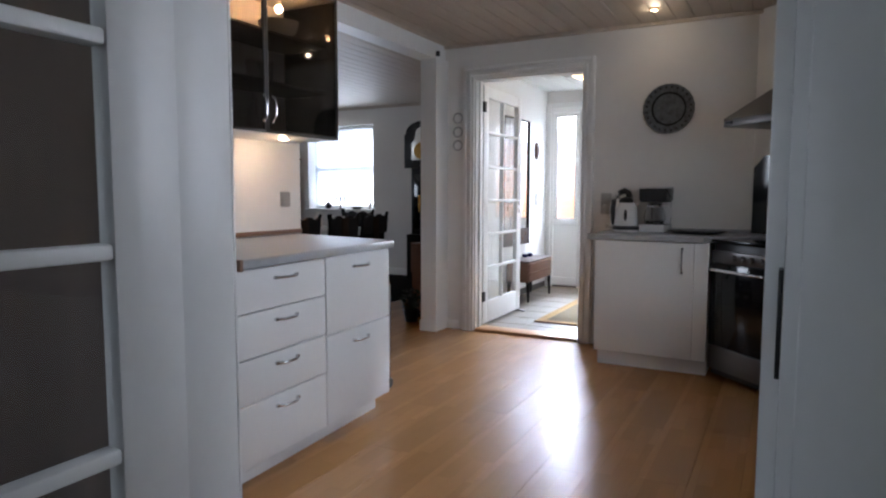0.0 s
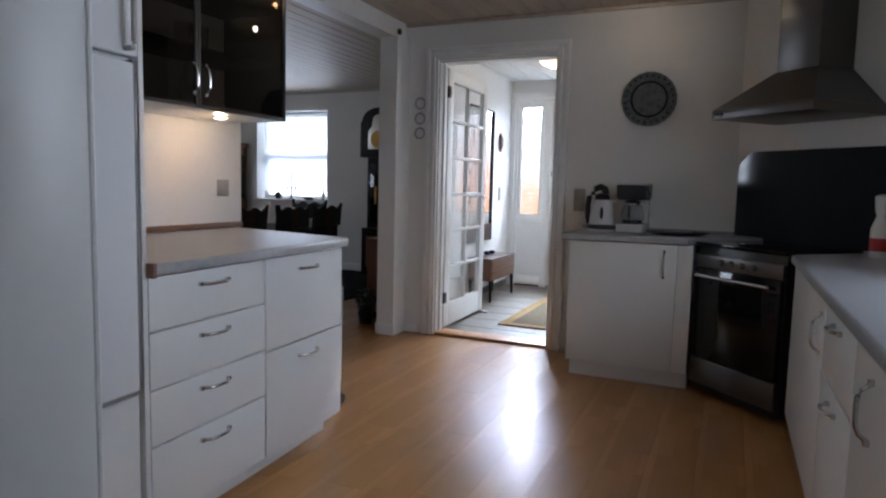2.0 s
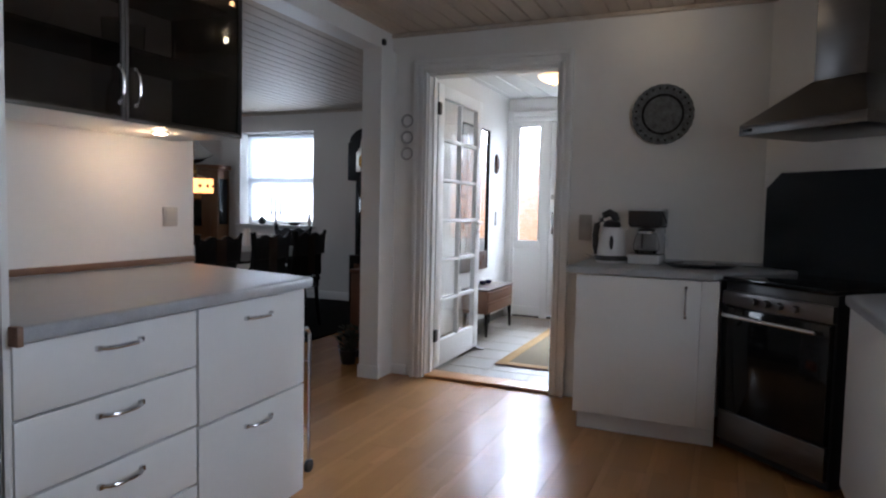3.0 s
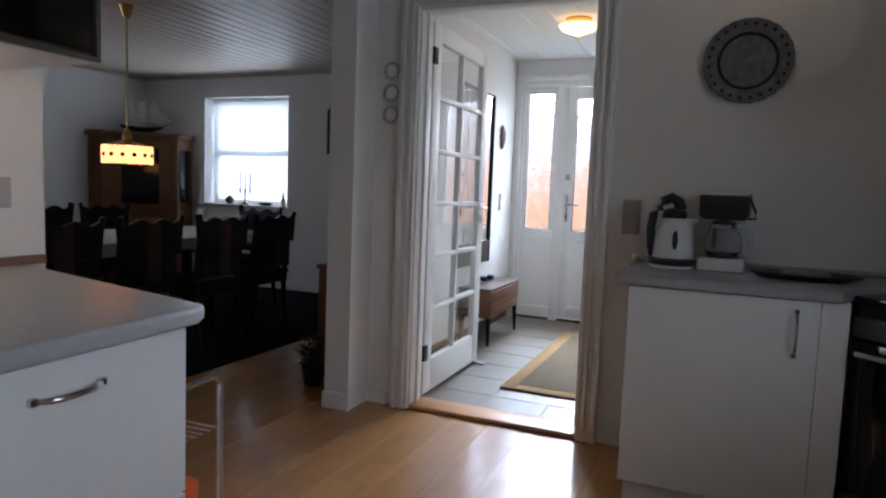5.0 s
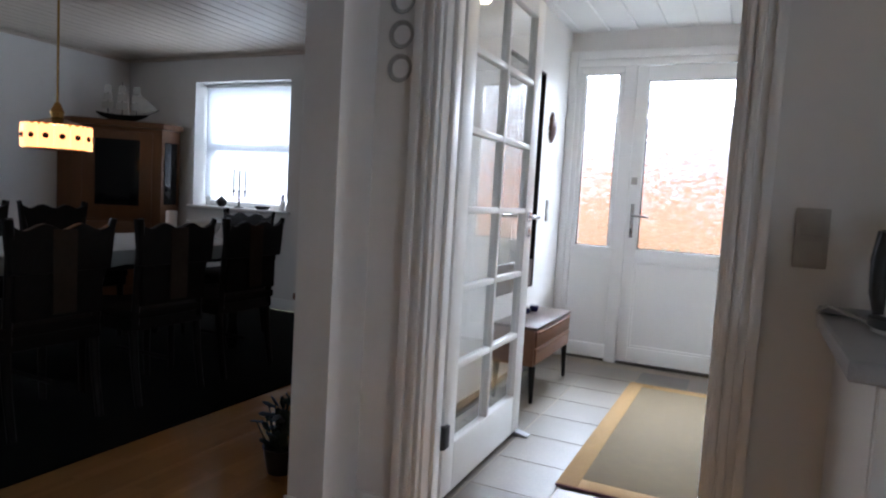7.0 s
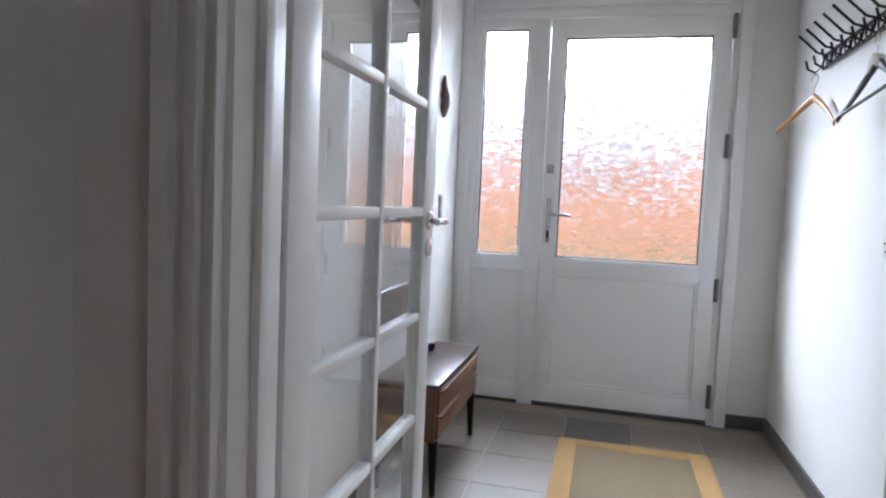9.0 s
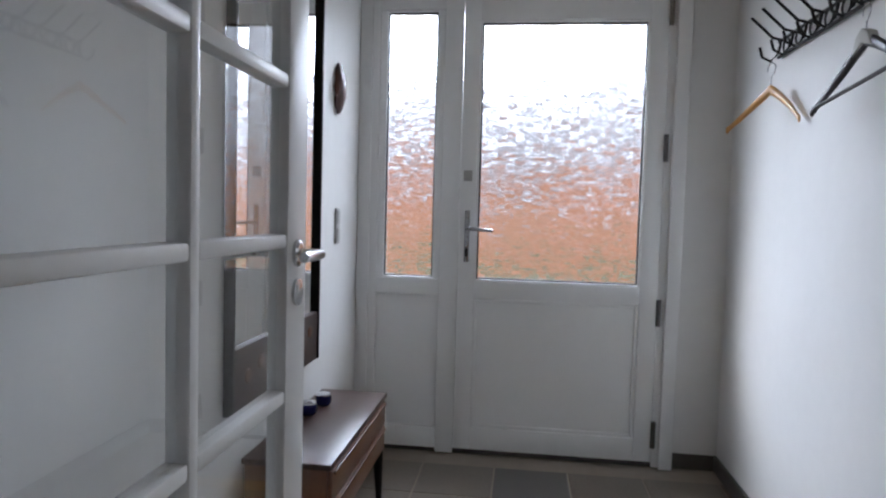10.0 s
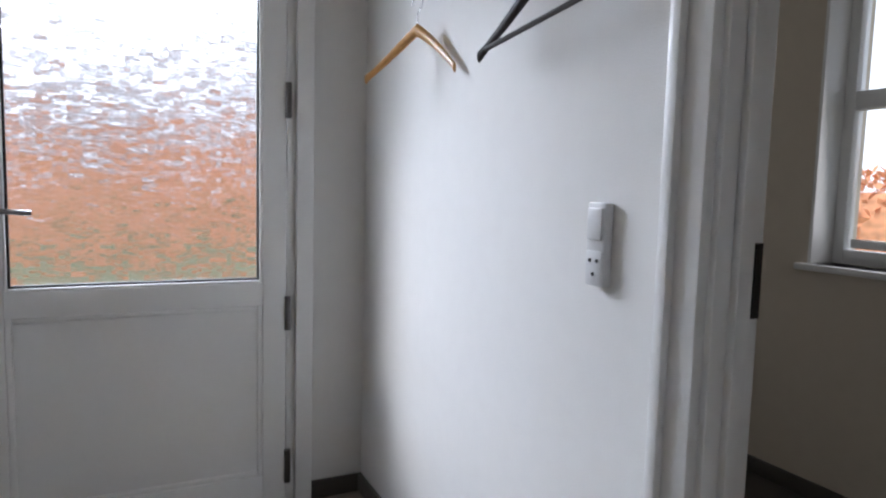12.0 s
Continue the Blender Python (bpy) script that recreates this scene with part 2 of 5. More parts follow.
M = {
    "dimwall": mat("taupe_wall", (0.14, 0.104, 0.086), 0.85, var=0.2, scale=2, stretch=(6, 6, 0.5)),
    "wall": mat("white_wall_paint", (0.74, 0.73, 0.71), 0.75, var=0.03, scale=1.5, bump=0.25, bump_scale=260),
    "tanwall": mat("warm_wall_paint", (0.62, 0.55, 0.45), 0.8, var=0.04, scale=1.5, bump=0.25, bump_scale=260),
    "trim": mat("white_gloss_trim", (0.8, 0.8, 0.79), 0.38, var=0.03, scale=3, bump=0.06, bump_scale=60),
    "upvc": mat("white_door_plastic", (0.82, 0.82, 0.81), 0.3, var=0.02, scale=3),
    "board": mat("whitewashed_boards", (0.52, 0.45, 0.38), 0.5, var=0.14, scale=2.2, grain=0.5, stretch=(9, 0.8, 1), bump=0.1),
    "hallceil": mat("white_ceiling_boards", (0.78, 0.78, 0.77), 0.6, var=0.03, scale=2),
    "floor": strip_floor(),
    "under": mat("dark_underlay", (0.08, 0.06, 0.05), 0.9),
    "threshold": mat("oak_threshold", (0.5, 0.25, 0.09), 0.35, var=0.15, scale=3, grain=0.6, stretch=(1, 12, 8)),
    "tile": mat("grey_floor_tile", (0.128, 0.104, 0.078), 0.38, var=0.2, scale=5, grain=0.5, bump=0.12, bump_scale=60, rand=0.10),
    "darktile": mat("dark_floor_tile", (0.075, 0.066, 0.056), 0.4, var=0.15, scale=6, bump=0.1, rand=0.1),
    "grout": mat("grey_grout", (0.27, 0.235, 0.19), 0.9, var=0.1, scale=20),
    "cab": mat("white_cabinet_front", (0.76, 0.76, 0.75), 0.35, var=0.025, scale=2.5),
    "cabin": mat("dark_cabinet_gap", (0.12, 0.12, 0.12), 0.7),
    "fridge": mat("white_fridge_enamel", (0.74, 0.76, 0.79), 0.22, var=0.02, scale=2),
    "rubber": mat("grey_rubber_seal", (0.25, 0.25, 0.26), 0.6),
    "worktop": mat("grey_speckled_laminate", (0.36, 0.37, 0.39), 0.3, var=0.16, scale=30, grain=1.0),
    "brownedge": mat("brown_wood_strip", (0.2, 0.11, 0.07), 0.4, var=0.2, scale=4, stretch=(1, 1, 9)),
    "chrome": mat("brushed_chrome", (0.6, 0.6, 0.61), 0.22, metal=1.0, var=0.03),
    "steel": mat("stainless_steel", (0.15, 0.143, 0.14), 0.36, metal=1.0, var=0.05, stretch=(1, 1, 12)),
    "black": mat("black_plastic", (0.012, 0.012, 0.013), 0.35, var=0.1),
    "blackglass": mat("black_glass", (0.006, 0.0065, 0.007), 0.07, var=0.05),
    "panelglass": mat("dark_slate_glass", (0.018, 0.022, 0.027), 0.06, var=0.05),
    "smoke": glass("smoked_glass", (0.32, 0.28, 0.25), 0.0, 1.45),
    "glass": glass("clear_glass", (0.97, 0.98, 0.98), 0.0, 1.45),
    "frost": glass("patterned_glass", (0.99, 0.99, 1.0), 0.27, 1.38, True),
    "mirror": mat("mirror_silver", (0.9, 0.9, 0.9), 0.01, metal=1.0, var=0.0),
    "porcelain": mat("white_porcelain", (0.7, 0.7, 0.7), 0.18, var=0.05),
    "pewter": mat("dark_patterned_enamel", (0.010, 0.011, 0.012), 0.3, var=0.6, scale=26, grain=0.8),
    "pewter2": mat("grey_blue_enamel", (0.1, 0.107, 0.112), 0.4, var=0.9, scale=30, grain=0.8),
    "greyrim": mat("pale_grey_glaze", (0.36, 0.36, 0.36), 0.25, var=0.3, scale=40, grain=0.6),
    "platecentre": mat("painted_plate_centre", (0.21, 0.215, 0.215), 0.4, var=0.6, scale=11, grain=0.3),
    "switch": mat("white_switch_plastic", (0.6, 0.6, 0.6), 0.35, var=0.03),
    "outlet": mat("beige_grey_switch", (0.42, 0.41, 0.39), 0.4, var=0.03),
    "teak": mat("teak_veneer", (0.16, 0.068, 0.032), 0.33, var=0.3, scale=2.5, grain=0.7, stretch=(9, 1, 9)),
    "teaktop": mat("dark_teak_top", (0.065, 0.035, 0.026), 0.3, var=0.25, scale=2.5, grain=0.7, stretch=(9, 1, 9)),
    "oak": mat("honey_oak", (0.125, 0.05, 0.015), 0.4, var=0.25, scale=3, grain=0.7, stretch=(8, 8, 1)),
    "darkwood": mat("black_stained_oak", (0.009, 0.0075, 0.007), 0.42, var=0.3, scale=4, grain=0.6, stretch=(8, 8, 1)),
    "chestwood": mat("red_brown_wood", (0.16, 0.07, 0.035), 0.4, var=0.25, scale=3, grain=0.7, stretch=(1, 8, 8)),
    "stripe": mat("beige_striped_fabric", (0.035, 0.024, 0.017), 0.9, var=0.2, scale=30, bump=0.3),
    "fabric": mat("dark_seat_fabric", (0.012, 0.010, 0.009), 0.95, var=0.3, scale=40, bump=0.3),
    "cloth": mat("pale_tablecloth", (0.5, 0.53, 0.53), 0.85, var=0.06, scale=12, bump=0.2, bump_scale=400),
    "carpet": mat("black_green_carpet", (0.005, 0.006, 0.0055), 1.0, var=0.4, scale=60, bump=0.6, bump_scale=500),
    "rugmid": mat("olive_rug_pile", (0.135, 0.096, 0.045), 0.95, var=0.16, scale=16, grain=0.7, bump=0.7, bump_scale=420),
    "rugedge": mat("ochre_rug_border", (0.27, 0.155, 0.048), 0.95, var=0.14, scale=16, grain=0.7, bump=0.7, bump_scale=420),
    "rugback": mat("dark_rug_binding", (0.1, 0.03, 0.03), 0.95),
    "wax": mat("white_wax", (0.75, 0.73, 0.68), 0.5, var=0.03),
    "iron": mat("black_wrought_iron", (0.018, 0.017, 0.017), 0.45, metal=0.4, var=0.2),
    "brass": mat("polished_brass", (0.55, 0.33, 0.1), 0.25, metal=1.0, var=0.08),
    "shade": glow("lit_alabaster_shade", (1.0, 0.72, 0.38), 0.75),
    "amber": glow("lit_amber_glass", (1.0, 0.42, 0.13), 1.1),
    "spot": glow("lit_spot_lens", (1.0, 0.82, 0.58), 4.0),
    "amberdark": mat("brown_glass_boss", (0.07, 0.02, 0.01), 0.2),
    "beechhanger": mat("varnished_beech", (0.55, 0.28, 0.08), 0.3, var=0.2, scale=6, grain=0.6),
    "hangerdark": mat("dark_walnut_hanger", (0.028, 0.02, 0.02), 0.55, var=0.2, scale=6),
    "blue": mat("blue_glass_jar", (0.01, 0.012, 0.075), 0.12),
    "orange": mat("orange_plastic", (0.75, 0.12, 0.02), 0.45, var=0.1),
    "red": mat("red_plastic", (0.45, 0.03, 0.03), 0.4),
    "blind": blind_material(),
    "sail": mat("cream_sailcloth", (0.5, 0.49, 0.46), 0.9, var=0.1, scale=20),
    "leaf": mat("dark_green_leaves", (0.02, 0.035, 0.015), 0.5, var=0.4, scale=20),
    "mask": mat("carved_brown_wood", (0.07, 0.025, 0.018), 0.45, var=0.35, scale=12, bump=0.5, bump_scale=60),
    "clockface": mat("silvered_clock_dial", (0.55, 0.53, 0.48), 0.3, metal=0.5, var=0.12, scale=14),
    "floral": mat("dark_floral_panel", (0.045, 0.022, 0.016), 0.4, var=0.7, scale=14, grain=0.3),
    "grass": mat("lawn_grass", (0.15, 0.16, 0.085), 0.9, var=0.35, scale=3, grain=0.6),
    "hedge": mat("rust_beech_leaves", (0.78, 0.40, 0.22), 0.8, var=0.45, scale=5, rand=0.1),
    "woods": mat("bare_grey_branches", (0.33, 0.31, 0.33), 0.9, var=0.3, scale=2),
    "brick": mat("pale_house_wall", (0.5, 0.48, 0.47), 0.85, var=0.2, scale=6),
    "roof": mat("grey_roof_tiles", (0.17, 0.16, 0.17), 0.8, var=0.2, scale=6),
    "facade": mat("outer_wall_render", (0.6, 0.58, 0.55), 0.85, var=0.08, scale=3),
}


for key in ("blackglass", "panelglass"):
    M[key].node_tree.nodes["Principled BSDF"].inputs["Specular IOR Level"].default_value = 0.3 if key == "blackglass" else 0.45
for key in ("darkwood", "fabric", "stripe", "pewter", "platecentre"):
    M[key].node_tree.nodes["Principled BSDF"].inputs["Specular IOR Level"].default_value = 0.15
M["carpet"].node_tree.nodes["Principled BSDF"].inputs["Specular IOR Level"].default_value = 0.1


# ---- builders ----
RX = Matrix.Rotation(radians(90), 4, "X")


def add_box(bm, x0, x1, y0, y1, z0, z1, b=0.0, seg=2, m=None):
    r = bmesh.ops.create_cube(bm, size=1)
    vs = r["verts"]
    mm = Matrix.Translation(((x0 + x1) / 2, (y0 + y1) / 2, (z0 + z1) / 2)) @ Matrix.Diagonal((x1 - x0, y1 - y0, z1 - z0, 1))
    bmesh.ops.transform(bm, matrix=(m @ mm) if m else mm, verts=vs)
    if b:
        es = list({e for v in vs for e in v.link_edges})
        bmesh.ops.bevel(bm, geom=es, offset=b, segments=seg, affect="EDGES", profile=0.5)
    return bm


def box(x0, x1, y0, y1, z0, z1, b=0.003, seg=2, m=None):
    return add_box(bmesh.new(), x0, x1, y0, y1, z0, z1, b, seg, m)


def add_lathe(bm, profile, m=None, n=32):
    """Turns a profile of (radius, height) round z."""
    rings = []
    for r, z in profile:
        ring = []
        for i in range(n):
            a = 2 * math.pi * i / n
            p = Vector((r * math.cos(a), r * math.sin(a), z))
            ring.append(bm.verts.new(m @ p if m else p))
        rings.append(ring)
    for a, c in zip(rings, rings[1:]):
        for i in range(n):
            bm.faces.new((a[i], a[(i + 1) % n], c[(i + 1) % n], c[i]))
    bm.faces.new(list(reversed(rings[0])))
    bm.faces.new(rings[-1])
    return bm


def lathe(profile, m=None, n=32):
    return add_lathe(bmesh.new(), profile, m, n)


def add_tube(bm, pts, r, n=10, r2=None):
    """A round rod along points, tapering from r to r2."""
    pts = [Vector(p) for p in pts]
    rings = []
    for i, p in enumerate(pts):
        d = (pts[min(i + 1, len(pts) - 1)] - pts[max(i - 1, 0)]).normalized()
        u = d.cross(Vector((0, 0, 1)) if abs(d.z) < 0.9 else Vector((1, 0, 0))).normalized()
        v = d.cross(u)
        rr = r if r2 is None else r + (r2 - r) * i / (len(pts) - 1)
        rings.append([bm.verts.new(p + rr * (math.cos(2 * math.pi * k / n) * u + math.sin(2 * math.pi * k / n) * v)) for k in range(n)])
    for a, c in zip(rings, rings[1:]):
        for k in range(n):
            bm.faces.new((a[k], a[(k + 1) % n], c[(k + 1) % n], c[k]))
    bm.faces.new(list(reversed(rings[0])))
    bm.faces.new(rings[-1])
    return bm


def tube(pts, r, n=10, r2=None):
    return add_tube(bmesh.new(), pts, r, n, r2)


def add_prism(bm, poly, a0, a1, axis="z", b=0.0):
    """A polygon pulled along an axis: (x, y) for z, (x, z) for y, (y, z) for x."""
    def at(p, a):
        return {"z": (p[0], p[1], a), "y": (p[0], a, p[1]), "x": (a, p[0], p[1])}[axis]
    lo = [bm.verts.new(at(p, a0)) for p in poly]
    hi = [bm.verts.new(at(p, a1)) for p in poly]
    fs = [bm.faces.new(list(reversed(lo))), bm.faces.new(hi)]
    k = len(poly)
    for i in range(k):
        fs.append(bm.faces.new((lo[i], lo[(i + 1) % k], hi[(i + 1) % k], hi[i])))
    bmesh.ops.recalc_face_normals(bm, faces=fs)
    if b:
        bmesh.ops.bevel(bm, geom=list({e for f in fs[:2] for e in f.edges}), offset=b, segments=3, affect="EDGES", profile=0.5)
    return bm


def prism(poly, a0, a1, axis="z", b=0.0):
    return add_prism(bmesh.new(), poly, a0, a1, axis, b)


def mesh_of(name, bm, material, smooth=True):
    bmesh.ops.recalc_face_normals(bm, faces=bm.faces)
    me = bpy.data.meshes.new(name)
    bm.to_mesh(me)
    bm.free()
    me.materials.append(material)
    if smooth:
        me.shade_smooth()
        me.set_sharp_from_angle(angle=radians(32))
    return me


def part(name, bm, material, parent, label=""):
    ob = new(name, mesh_of(name, bm, material))
    ob.parent = parent
    return tagged(ob, label)


def thing(name, label, category, at=(0, 0, 0), rz=0.0, group="", kind=""):
    ob = new(name)
    ob.empty_display_size = 0.1
    ob.matrix_basis = pose(*at, 0, 0, rz)
    return tagged(ob, label, category, group, kind)


def solid(name, bm, material, label, category, kind="structure", at=(0, 0, 0)):
    ob = new(name, mesh_of(name, bm, material))
    ob.location = at
    return tagged(ob, label, category, kind=kind)


def wall(name, boxes, material, label):
    bm = bmesh.new()
    for bx in boxes:
        add_box(bm, *bx)
    return solid(name, bm, material, label, "wall")


# ---- the structure ----
H = 2.36
W = M["wall"]
# outer and inner walls, with the openings left free
wall("wall_kitchen_far", [(-2.55, -2.125, 4.97, 5.10, 0, H), (-1.105, 0.87, 4.97, 5.10, 0, H), (-2.125, -1.105, 4.97, 5.10, 2.10, H)], W, "white painted wall with an open doorway to the hall")
wall("wall_kitchen_corner", [(-0.62, 0.62, -0.05, 0.05, 0, H)], W, "white painted wall set across the kitchen corner").matrix_basis = pose(0.475, 4.575, 0, 0, 0, -45)
wall("wall_kitchen_left", [(-2.55, -2.42, 0.98, 3.21, 0, H)], W, "white painted wall ending at the dining room opening")
wall("wall_pillar", [(-2.46, -2.315, 4.765, 4.97, 0, 2.235)], M["trim"], "white painted pillar beside the wide opening")
wall("wall_beam", [(-2.49, -2.34, 3.21, 4.97, 2.235, H)], M["trim"], "white painted beam over the wide opening")
wall("wall_entry", [(-2.55, -0.735, 0.86, 0.98, 0, H), (0.265, 0.87, 0.86, 0.98, 0, H), (-0.735, 0.265, 0.86, 0.98, 2.08, H)], W, "white painted wall with the first doorway")
# added dark sheet over the white wall, keeps the view through the panes dim
wall("wall_entry_dark_sheet", [(-3.6, -0.80, 0.838, 0.858, 0, H)], M["dimwall"], "added plain dark taupe sheet over the first room's side of the entry wall")
wall("wall_east", [(0.87, 1.17, -3.2, 2.0, 0, H), (0.87, 1.17, 2.9, 6.15, 0, H), (0.87, 1.17, 7.15, 8.12, 0, H), (0.87, 1.17, 2.0, 2.9, 0, 1.1), (0.87, 1.17, 2.0, 2.9, 2.1, H),
                   (0.87, 1.17, 6.15, 7.15, 0, 0.92), (0.87, 1.17, 6.15, 7.15, 2.1, H)], M["tanwall"], "warm white outer wall with a window")
wall("wall_front", [(-7.4, -6.16, 7.82, 8.12, 0, H + 0.1), (-6.16, -4.99, 7.82, 8.12, 0, 0.915), (-6.16, -4.99, 7.82, 8.12, 2.115, H + 0.1), (-4.99, -2.40, 7.82, 8.12, 0, H + 0.1),
                    (-2.40, -0.97, 7.82, 8.12, 2.19, H + 0.1), (-0.97, 0.87, 7.82, 8.12, 0, H + 0.1)], W, "white painted front wall with window and entrance")
wall("wall_hall_left", [(-2.55, -2.42, 5.10, 7.82, 0, H + 0.1)], W, "white painted wall between hall and dining room")
wall("wall_hall_right", [(-0.72, -0.625, 6.27, 7.82, 0, H + 0.1), (-0.72, -0.625, 5.10, 5.40, 0, H + 0.1), (-0.72, -0.625, 5.40, 6.27, 2.08, H + 0.1)], W, "white painted hall wall with an open doorway")
wall("wall_dining_left", [(-7.4, -7.1, 0.98, 4.33, 0, H), (-7.4, -7.1, 5.3, 7.82, 0, H), (-7.4, -7.1, 4.33, 5.3, 0, 1.25), (-7.4, -7.1, 4.33, 5.3, 2.1, H)], W, "pale painted dining room wall")
wall("wall_dining_back", [(-7.1, -2.55, 0.86, 0.98, 0, H)], W, "pale painted dining room wall")
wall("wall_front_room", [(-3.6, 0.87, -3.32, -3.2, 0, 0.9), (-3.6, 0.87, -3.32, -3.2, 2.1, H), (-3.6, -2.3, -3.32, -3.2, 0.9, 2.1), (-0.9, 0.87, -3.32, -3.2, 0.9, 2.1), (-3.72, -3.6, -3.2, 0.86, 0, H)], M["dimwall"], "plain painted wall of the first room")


def board_ceiling(name, x0, x1, y0, y1, z, w, material, label):
    bm = bmesh.new()
    x = x0
    while x < x1 - 0.01:
        xe = min(x + w, x1)
        add_prism(bm, [(x, z + 0.06), (x, z + 0.008), (x + 0.006, z), (xe - 0.006, z), (xe, z + 0.008), (xe, z + 0.06)], y0, y1, "y")
        x = xe
    return solid(name, bm, material, label, "ceiling")


board_ceiling("ceiling_kitchen", -2.55, 0.87, 0.86, 5.0, H, 0.12, M["board"], "whitewashed wooden board ceiling")
board_ceiling("ceiling_dining", -7.4, -2.55, 0.86, 7.82, H, 0.12, M["board"], "whitewashed wooden board ceiling")
board_ceiling("ceiling_hall", -2.55, 0.87, 5.0, 7.82, 2.38, 0.2, M["hallceil"], "white panelled hall ceiling")
solid("ceiling_front_room", box(-3.72, 0.87, -3.32, 0.86, H, H + 0.06, 0), M["hallceil"], "plain white ceiling", "ceiling")
solid("roof_slab", box(-7.6, 1.3, -3.4, 8.3, 2.5, 2.6, 0), M["roof"], "plain roof slab closing the house", "roof")

# cornices where boards meet the walls
bm = bmesh.new()
add_box(bm, -2.36, 0.07, 4.945, 4.97, H - 0.025, H, 0.006)
solid("trim_kitchen_cornice", bm, M["board"], "narrow wooden cornice strip", "trim")
bm = bmesh.new()
add_box(bm, -7.1, -2.55, 7.795, 7.82, H - 0.03, H, 0.006)
add_box(bm, -7.1, -7.075, 0.98, 7.79, H - 0.03, H, 0.006)
solid("trim_dining_cornice", bm, M["board"], "narrow wooden cornice strip", "trim")


def baseboard(name, bx, material, label):
    return solid(name, box(*bx, 0.004), material, label, "baseboard")


baseboard("baseboard_kitchen", (-2.315, -2.2, 4.955, 4.97, 0, 0.07), M["trim"], "low white baseboard")
baseboard("baseboard_pillar", (-2.47, -2.305, 4.755, 4.765, 0, 0.09), M["trim"], "low white baseboard round the pillar")
baseboard("baseboard_dining", (-7.1, -2.55, 7.80, 7.82, 0, 0.10), M["trim"], "white dining room baseboard")
baseboard("baseboard_hall_right", (-0.735, -0.72, 6.36, 7.82, 0, 0.07), M["darktile"], "grey tiled skirting")
baseboard("baseboard_hall_front", (-0.925, -0.735, 7.805, 7.82, 0, 0.07), M["darktile"], "grey tiled skirting")
baseboard("baseboard_hall_left", (-2.42, -2.405, 5.2, 7.76, 0, 0.07), M["darktile"], "grey tiled skirting")
baseboard("baseboard_side_room", (0.855, 0.87, 5.1, 7.82, 0, 0.07), M["darktile"], "dark skirting")


def door_trim(name, axis, c0, c1, a0, a1, top, width, sides, label, lining=0.03):
    """Lining and stepped casings round an opening from a0 to a1 in a wall from c0 to c1."""
    ob = thing(name, label, "door frame", kind="structure")

    def bx(u0, u1, v0, v1, z0, z1, b=0.003):
        return box(u0, u1, v0, v1, z0, z1, b) if axis == "y" else box(v0, v1, u0, u1, z0, z1, b)
    e = 0.004
    part("lining", bx(a0 - lining, a0, c0 - e, c1 + e, 0, top), M["trim"], ob)
    part("lining", bx(a1, a1 + lining, c0 - e, c1 + e, 0, top), M["trim"], ob)
    part("lining", bx(a0 - lining, a1 + lining, c0 - e, c1 + e, top, top + lining), M["trim"], ob)
    for s in sides:
        v0, v1 = (c0 - 0.026, c0 - 0.001) if s < 0 else (c1 + 0.001, c1 + 0.016)
        w0, w1 = (c0 - 0.042, c0 - 0.025) if s < 0 else (c1 + 0.014, c1 + 0.026)
        o = 0.012
        bead = (c0 - 0.032, c0 - 0.024) if s < 0 else (c1 + 0.012, c1 + 0.02)
        for u in (a0 - width * 0.16, a1 + width * 0.16) if axis == "y" else ():
            part("bead", bx(u - 0.008, u + 0.008, *bead, 0, top + width * 0.16, 0.0035), M["trim"], ob)
        for lo, hi, q0, q1 in ((o, width, v0, v1), (width * 0.72, width, w0, w1), *([(width * 0.3, width * 0.5, w0, w1)] if axis == "y" else [])):
            part("casing", bx(a0 - hi, a0 - lo, q0, q1, 0, top + hi), M["trim"], ob)
            part("casing", bx(a1 + lo, a1 + hi, q0, q1, 0, top + hi), M["trim"], ob)
            part("casing", bx(a0 - lo, a1 + lo, q0, q1, top + lo, top + hi), M["trim"], ob)
    return ob


hall_frame = door_trim("door_frame_hall", "y", 4.97, 5.10, -2.055, -1.175, 2.065, 0.10, (-1, 1), "white stepped door casing between kitchen and hall", 0.05)
# rebate strips in the lining
part("stop", box(-2.055, -2.04, 5.02, 5.05, 0, 2.065, 0.002), M["trim"], hall_frame)
part("stop", box(-1.19, -1.175, 5.02, 5.05, 0, 2.065, 0.002), M["trim"], hall_frame)
entry_frame = door_trim("door_frame_entry", "y", 0.86, 0.98, -0.70, 0.225, 2.05, 0.10, (1,), "white door frame of the first doorway", 0.035)
part("stop", box(0.205, 0.225, 0.91, 0.985, 0, 2.05, 0.002), M["trim"], entry_frame)
part("casing", box(0.24, 0.33, 0.842, 0.859, 0, 2.14, 0.004), M["trim"], entry_frame)
part("strike_plate", box(0.2195, 0.2245, 0.868, 0.9, 0.95, 1.07, 0.001), M["iron"], entry_frame, "dark metal strike plate")
side_frame = door_trim("door_frame_side", "x", -0.72, -0.625, 5.45, 6.20, 2.05, 0.085, (-1, 1), "white door frame of the side room")
part("stop", box(-0.69, -0.66, 6.185, 6.2, 0, 2.05, 0.002), M["trim"], side_frame)
part("strike_plate", box(-0.641, -0.625, 6.196, 6.199, 0.98, 1.10, 0.0005), M["iron"], side_frame, "dark metal strike plate")

threshold = solid("threshold", box(-2.055, -1.175, 4.955, 5.125, 0.0, 0.022, 0.008, 3), M["threshold"], "varnished oak door threshold", "threshold")

